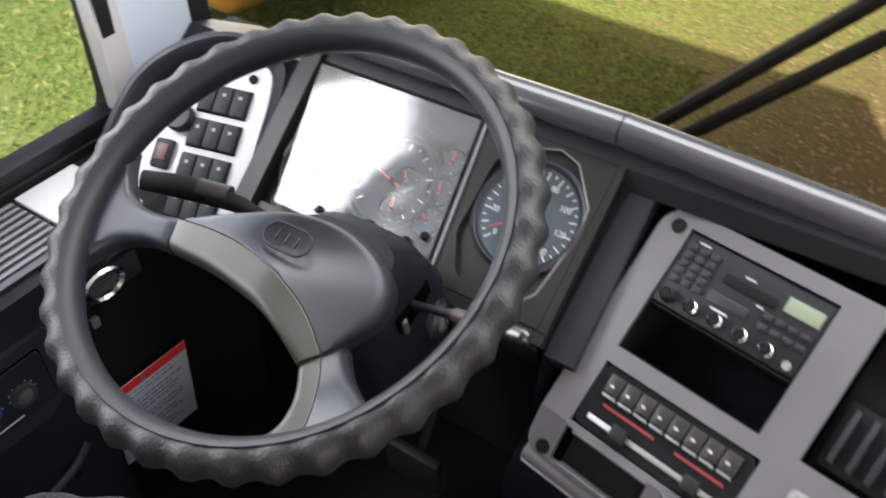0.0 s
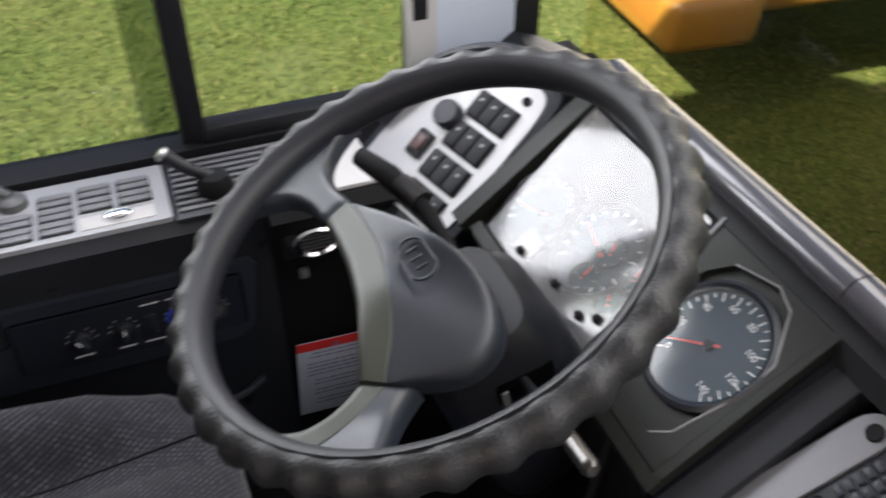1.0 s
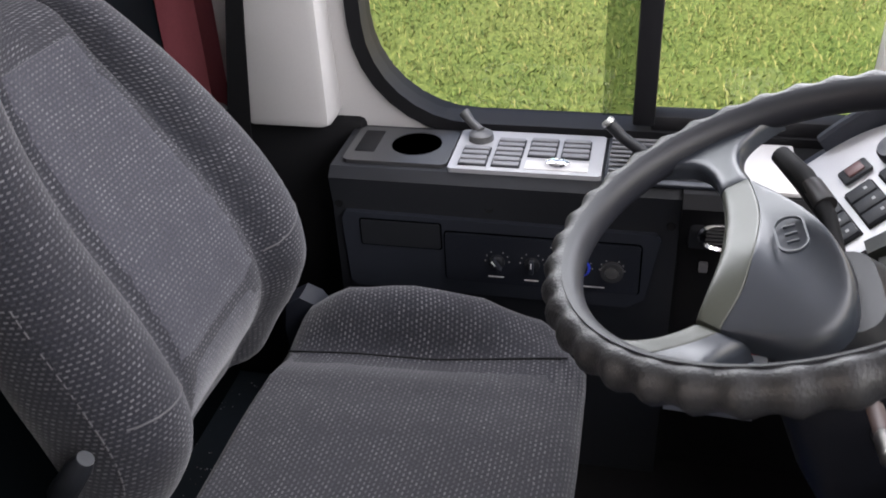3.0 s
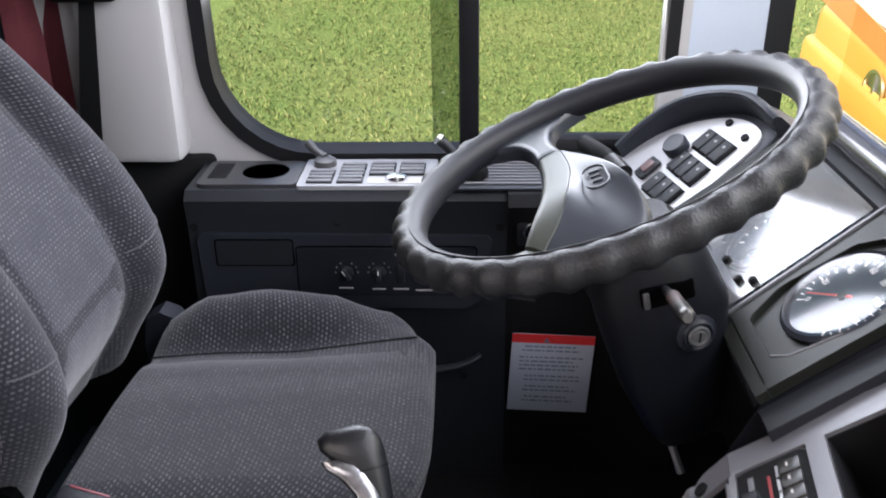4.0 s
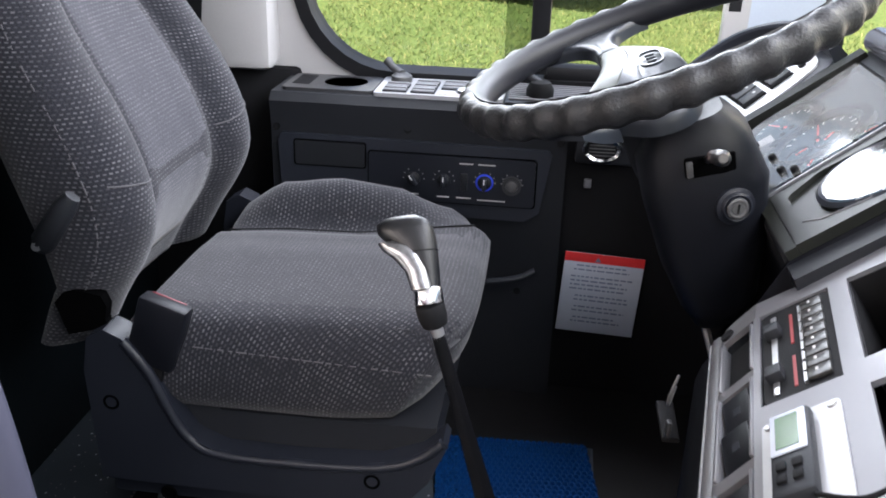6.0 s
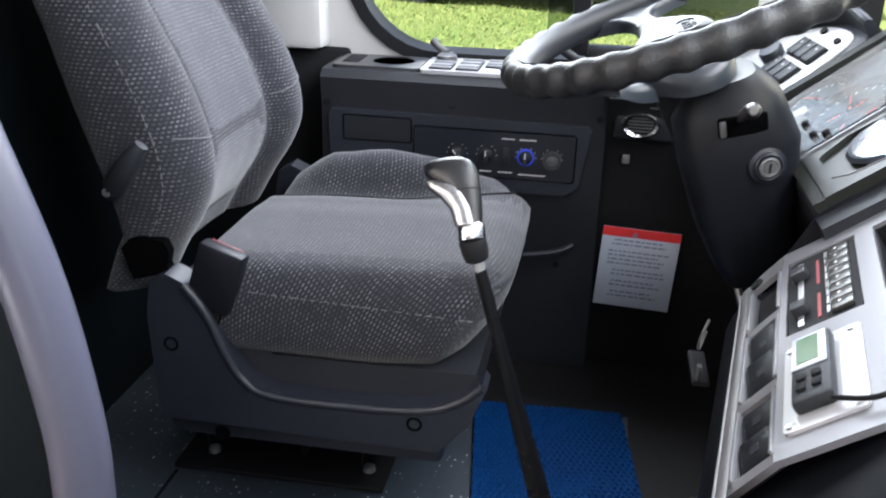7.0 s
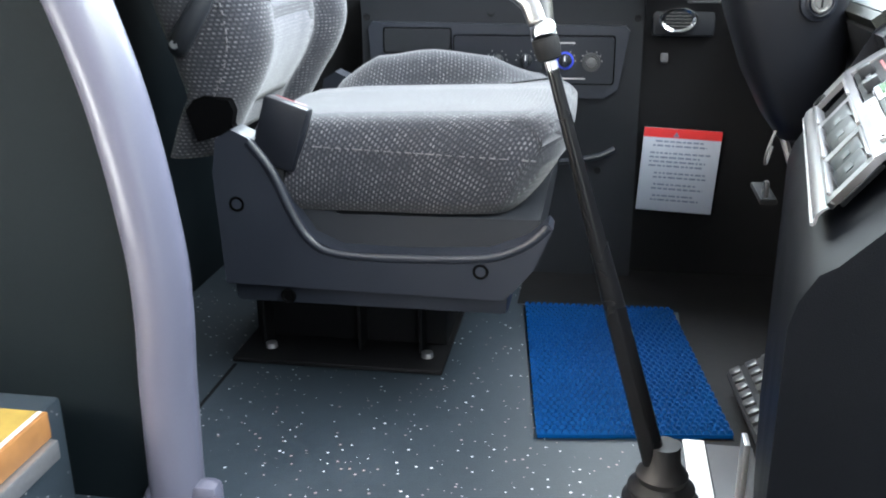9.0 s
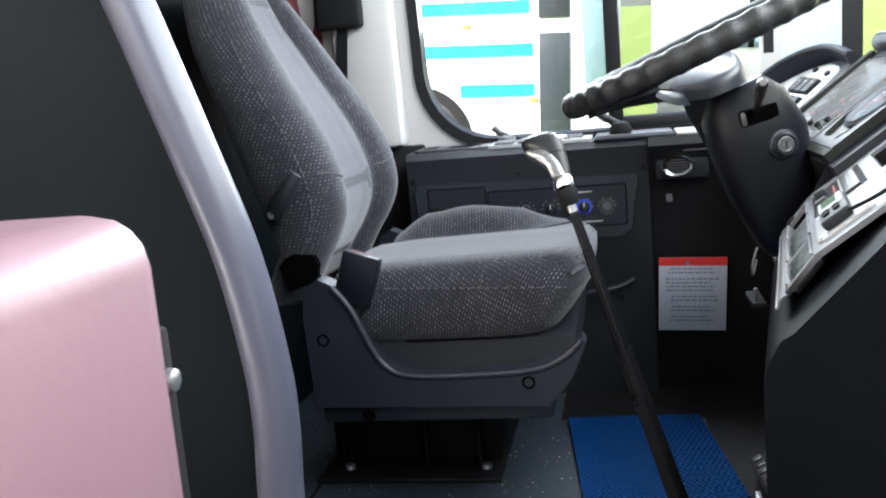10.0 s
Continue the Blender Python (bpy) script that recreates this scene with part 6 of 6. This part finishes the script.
def curtain():
    c = thing("curtain", "dark red curtain tied at the side wall", "curtain")
    rings = []
    for i in range(20):
        z = 0.60 + 1.3 * i / 19
        row = []
        for k in range(24):
            y = -0.75 + 0.568 * k / 23
            row.append((-0.585 + 0.018 * math.sin(k * 1.7 + 0.3 * math.sin(i)), y, z))
        rings.append(row)
    bm = loft(rings, closed=False, caps=False)
    bmesh.ops.solidify(bm, geom=bm.faces, thickness=0.003)
    part("cloth", bm, CURTAIN, c)
    st = thing("belt_strap", "black seat belt strap hanging on the wall post", "belt")
    part("webbing", prism([(-0.188, 0.54), (-0.146, 0.54), (-0.113, 0.856), (-0.137, 0.856)], 0.003, Matrix.Translation((-0.545, 0, 0)) @ YZ), SOOT, st)
    part("anchor", box((-0.553, -0.182, 0.853), (-0.520, -0.072, 0.985), 0.012, None, 3), SOOT, st, "black belt guide")


curtain()


# ---- outside ----
UP = Vector((0.075, 0.06, 1.0)).normalized()
GX = Vector((1, 0, -0.075)).normalized()
GROUND = basis(Vector((-0.7, 0, -1.05)), GX, UP.cross(GX).normalized(), UP)


def ground():
    bm = bmesh.new()
    bmesh.ops.create_grid(bm, x_segments=2, y_segments=2, size=400)
    bmesh.ops.transform(bm, matrix=GROUND, verts=bm.verts)
    solid("ground", bm, GRASS, "mown green grass with patches of dry leaves", kind="structure", smooth=0)


ground()


def blade_material():
    m = surface("grass blades", (0.1, 0.1, 0.1), 0.7, spec=0.15)
    nt = m.node_tree
    geo, ramp = nt.nodes.new("ShaderNodeNewGeometry"), nt.nodes.new("ShaderNodeValToRGB")
    el = ramp.color_ramp.elements
    el[0].position, el[0].color = 0.0, (0.021, 0.044, 0.008, 1)
    el[1].position, el[1].color = 1.0, (0.135, 0.125, 0.046, 1)
    mid = el.new(0.6)
    mid.color = (0.056, 0.078, 0.016, 1)
    nt.links.new(geo.outputs["Random Per Island"], ramp.inputs["Fac"])
    nt.links.new(ramp.outputs["Color"], nt.nodes["Principled BSDF"].inputs["Base Color"])
    return m


def grass_blades():
    """Short bent blades standing on the lawn beside the driver's window and ahead of the bus."""
    rnd = random.Random(5)
    verts, faces = [], []
    for _ in range(90000):
        x, y = -1.0 - 9.0 * rnd.random() ** 1.7, rnd.uniform(-1.8, 4.4)
        a, h, lean = rnd.uniform(0, 6.283), rnd.uniform(0.012, 0.045), rnd.uniform(0.004, 0.040)
        w = rnd.uniform(0.0016, 0.0036)
        cx, cy, k = math.cos(a), math.sin(a), len(verts)
        for dx, dy, z in ((-w * cy, w * cx, 0.0), (w * cy, -w * cx, 0.0), (lean * 0.4 * cx + 0.7 * w * cy, lean * 0.4 * cy - 0.7 * w * cx, 0.7 * h), (lean * cx, lean * cy, h)):
            verts.append(GROUND @ Vector((x + 0.7 + dx, y + dy, z)))
        faces += [(k, k + 1, k + 2), (k, k + 2, k + 3)]
    me = bpy.data.meshes.new("grass_blades")
    me.from_pydata(verts, [], faces)
    me.materials.append(blade_material())
    tagged(new("grass_blades", me), "short green and straw-coloured blades of the lawn", "grass", kind="stuff")


grass_blades()


def leaf_litter():
    """Dry leaves lying on the grass ahead of the bus."""
    rnd = random.Random(21)
    verts, faces = [], []
    for _ in range(48000):
        x, y = rnd.gauss(1.2, 2.6), rnd.gauss(4.5, 2.4)
        if y < 1.35 and -1.2 < x < 2.2 or rnd.random() > 0.55 + 0.2 * x:
            continue
        a, r, tip = rnd.uniform(0, 6.28), rnd.uniform(0.007, 0.018), rnd.uniform(0.003, 0.012)
        k = len(verts)
        for da, rr, h in ((0, 1.2, tip), (1.57, 0.6, 0.006), (3.14, 1.0, 0.010), (4.71, 0.6, 0.012)):
            verts.append(GROUND @ Vector((x + 0.7 + r * rr * math.cos(a + da), y + r * rr * math.sin(a + da), h)))
        faces.append((k, k + 1, k + 2, k + 3))
    me = bpy.data.meshes.new("leaf_litter")
    me.from_pydata(verts, [], faces)
    me.materials.append(surface("dry brown leaves", (0.062, 0.036, 0.019), 0.8, grain=5, amount=0.5))
    tagged(new("leaf_litter", me), "scattered dry brown leaves lying on the grass", "leaves", kind="stuff")


leaf_litter()


def own_body():
    """Unseen outer skin under and round the bus, added to throw its shadow on the grass."""
    solid("bus_skirt", ringplate(rounded(-0.74, -6.1, 1.98, 1.26, 0.05, 4), rounded(-0.70, -6.06, 1.94, 1.20, 0.04, 4), Matrix.Identity(4), -0.75, 0.0), WHITEPAINT, "outer lower skin of the bus", kind="structure")
    # Unseen roof: height and front line are set by where its shadow ends.
    plan = [(-0.66, -6.05), (2.0, -6.05), (2.0, 0.66), (1.5, 0.72), (0.9, 0.70), (0.3, 0.62), (-0.25, 0.48), (-0.55, 0.32), (-0.66, 0.15)]
    solid("roof", prism(plan, 0.40, Matrix.Translation((0, 0, 2.056)), 0.10, 3), WHITEPAINT, "white unseen outer roof, its front cut to shape the shadow", kind="structure")


own_body()


def yellow_bus():
    b = thing("yellow_bus", "yellow and white bus with an orange-red stripe parked ahead", "bus")
    M = GROUND @ Matrix.Translation((-3.03, 2.60, 0))
    F = M @ basis(Vector((0, -0.08, 0)), Vector((1, 0, 0)), Vector((0, 0, 1)), Vector((0, -1, 0)))
    part("lower_body", box((-1.22, -0.08, 0.66), (1.22, 9.0, 1.02), 0.09, M, 3), AMBER, b, "golden yellow lower body")
    part("upper_body", box((-1.22, -0.07, 1.024), (1.22, 9.0, 3.0), 0.12, M, 3), WHITEPAINT, b, "white upper body")
    part("stripe", prism([(-1.12, 1.02), (1.12, 0.86), (1.12, 0.96), (-1.12, 1.17)], 0.010, F), REDORANGE, b, "red-orange slanting stripe")
    part("yellow_flash", prism([(-1.10, 1.27), (-0.62, 1.22), (-0.62, 1.50), (-1.10, 1.50)], 0.008, F), YELLOW, b, "yellow panel")
    bump = part("bumper", box((-1.25, -0.12, 0.54), (1.25, 0.35, 0.80), 0.06, M, 3), AMBER, b, "amber moulded bumper")
    # Raised plate: the shade of the recess is put into darker amber.
    part("lamp_recess", box((0.50, -0.126, 0.61), (1.12, -0.105, 0.76), 0.02, M), AMBERDARK, bump, "lamp recess, its shade painted brown-amber")
    part("windscreen", box((-1.1, -0.09, 1.55), (1.1, -0.06, 2.6), 0.05, M), DARKGLASS, b, "dark windscreen")
    S = F @ Matrix.Translation((-0.155, 0.775, 0.012))
    part("badge_ring", lathe([(0.125, 0), (0.125, 0.014), (0.108, 0.014), (0.108, 0)], S, 36), CHROME, b, "round silver badge ring")
    for a in (90, 210, 330):
        part("badge_bar", prism([(0, -0.014), (0.108, 0.0), (0, 0.014)], 0.012, S @ Matrix.Rotation(radians(a), 4, "Z")), CHROME, b)
    for x in (-0.98, 0.98):
        for y in (4.6, 7.6):
            part("wheel", lathe([(0.30, 0.13), (0.48, 0.13), (0.5, 0.1), (0.5, -0.1), (0.48, -0.13), (0.30, -0.13)], M @ Matrix.Translation((x, y, 0.5)) @ Matrix.Rotation(radians(90), 4, "Y"), 28), TYRE, b, "black tyre")


yellow_bus()


def white_coach():
    c = thing("white_coach", "white coach with teal side stripes parked across the grass", "bus")
    M = GROUND @ Matrix.Translation((-8.1, -0.53, 0))
    part("body", box((-2.4, -3.2, 0.35), (0.0, 0.98, 3.1), 0.10, M, 3), WHITEPAINT, c, "white body")
    part("windscreen_side", box((-0.02, 0.53, 0.95), (0.006, 0.88, 2.7), 0.02, M), BLUEGLASS, c, "pale blue windscreen corner")
    for y0, y1, z in ((-3.0, 0.02, 1.95), (-3.0, 0.05, 1.50), (-0.75, 0.06, 1.07)):
        part("stripe", box((0.0, y0, z - 0.09), (0.012, y1, z + 0.05), 0, M), TEAL, c, "teal stripe")
    for y0, y1, z0, z1 in ((0.12, 0.45, 0.45, 1.65), (0.12, 0.45, 1.8, 2.6), (-0.9, -0.2, 2.2, 2.8), (-2.6, -1.2, 2.2, 2.8)):
        part("side_window", box((0.0, y0, z0), (0.014, y1, z1), 0.004, M), DARKGLASS, c, "dark window")
    part("wheel_arch", lathe([(0.62, -0.02), (0.62, 0.006), (0.60, 0.008)], M @ Matrix.Translation((0.004, -1.25, 0.50)) @ YZ, 36), SOOT, c)
    w = part("wheel", lathe([(0.30, 0.02), (0.46, 0.03), (0.50, 0.0), (0.50, -0.22), (0.46, -0.25)], M @ Matrix.Translation((0.012, -1.25, 0.50)) @ YZ, 36), TYRE, c, "black tyre")
    part("hub", lathe([(0.30, 0.02), (0.27, 0.035), (0.12, 0.0), (0.10, 0.05), (0.02, 0.06)], M @ Matrix.Translation((0.014, -1.25, 0.50)) @ YZ, 30), STEEL, w, "silver wheel hub")
    for y, z in ((-0.72, 1.72), (0.0, 0.92)):
        part("side_lamp", box((0.0, y, z), (0.02, y + 0.10, z + 0.05), 0.008, M), ORANGE, c, "small orange lamp")


white_coach()


def grey_bus():
    b = thing("grey_bus", "white bus with a blue-grey windscreen parked far off", "bus")
    M = GROUND @ Matrix.Translation((-11.5, 1.9, 0))
    part("body", box((-2.5, -0.9, 0.35), (0.0, 1.6, 3.0), 0.12, M, 3), WHITEPAINT, b, "white front")
    part("windscreen", box((-0.01, -0.8, 1.25), (0.015, 1.5, 2.6), 0.05, M), BLUEGLASS, b, "blue-grey windscreen")
    part("pillar", box((0.0, 0.30, 1.25), (0.03, 0.38, 2.6), 0.01, M), SOOT, b)
    part("bumper", box((-0.1, -0.92, 0.35), (0.08, 1.62, 0.62), 0.05, M), PALEGREY, b, "grey bumper")
    for y in (-0.72, 1.2):
        part("headlamp", box((0.0, y, 0.72), (0.03, y + 0.26, 0.90), 0.02, M), STEEL, b)
        part("indicator_lamp", box((0.0, y, 0.93), (0.03, y + 0.20, 1.02), 0.01, M), ORANGE, b, "orange lamp")


grey_bus()


def wipers():
    for a, b, c_ in (((0.055, 1.148, 0.612), (0.291, 1.168, 0.853), (0.70, 1.205, 1.27)), ((0.098, 1.148, 0.610), (0.303, 1.166, 0.807), (0.78, 1.205, 1.265))):
        w = thing("wiper", "black windscreen wiper arm resting on the glass", "wiper", "wipers")
        part("arm", tube([a, b], 0.0105, 8), SOOT, w)
        part("blade", tube([b, c_], 0.008, 6), SOOT, w)


wipers()
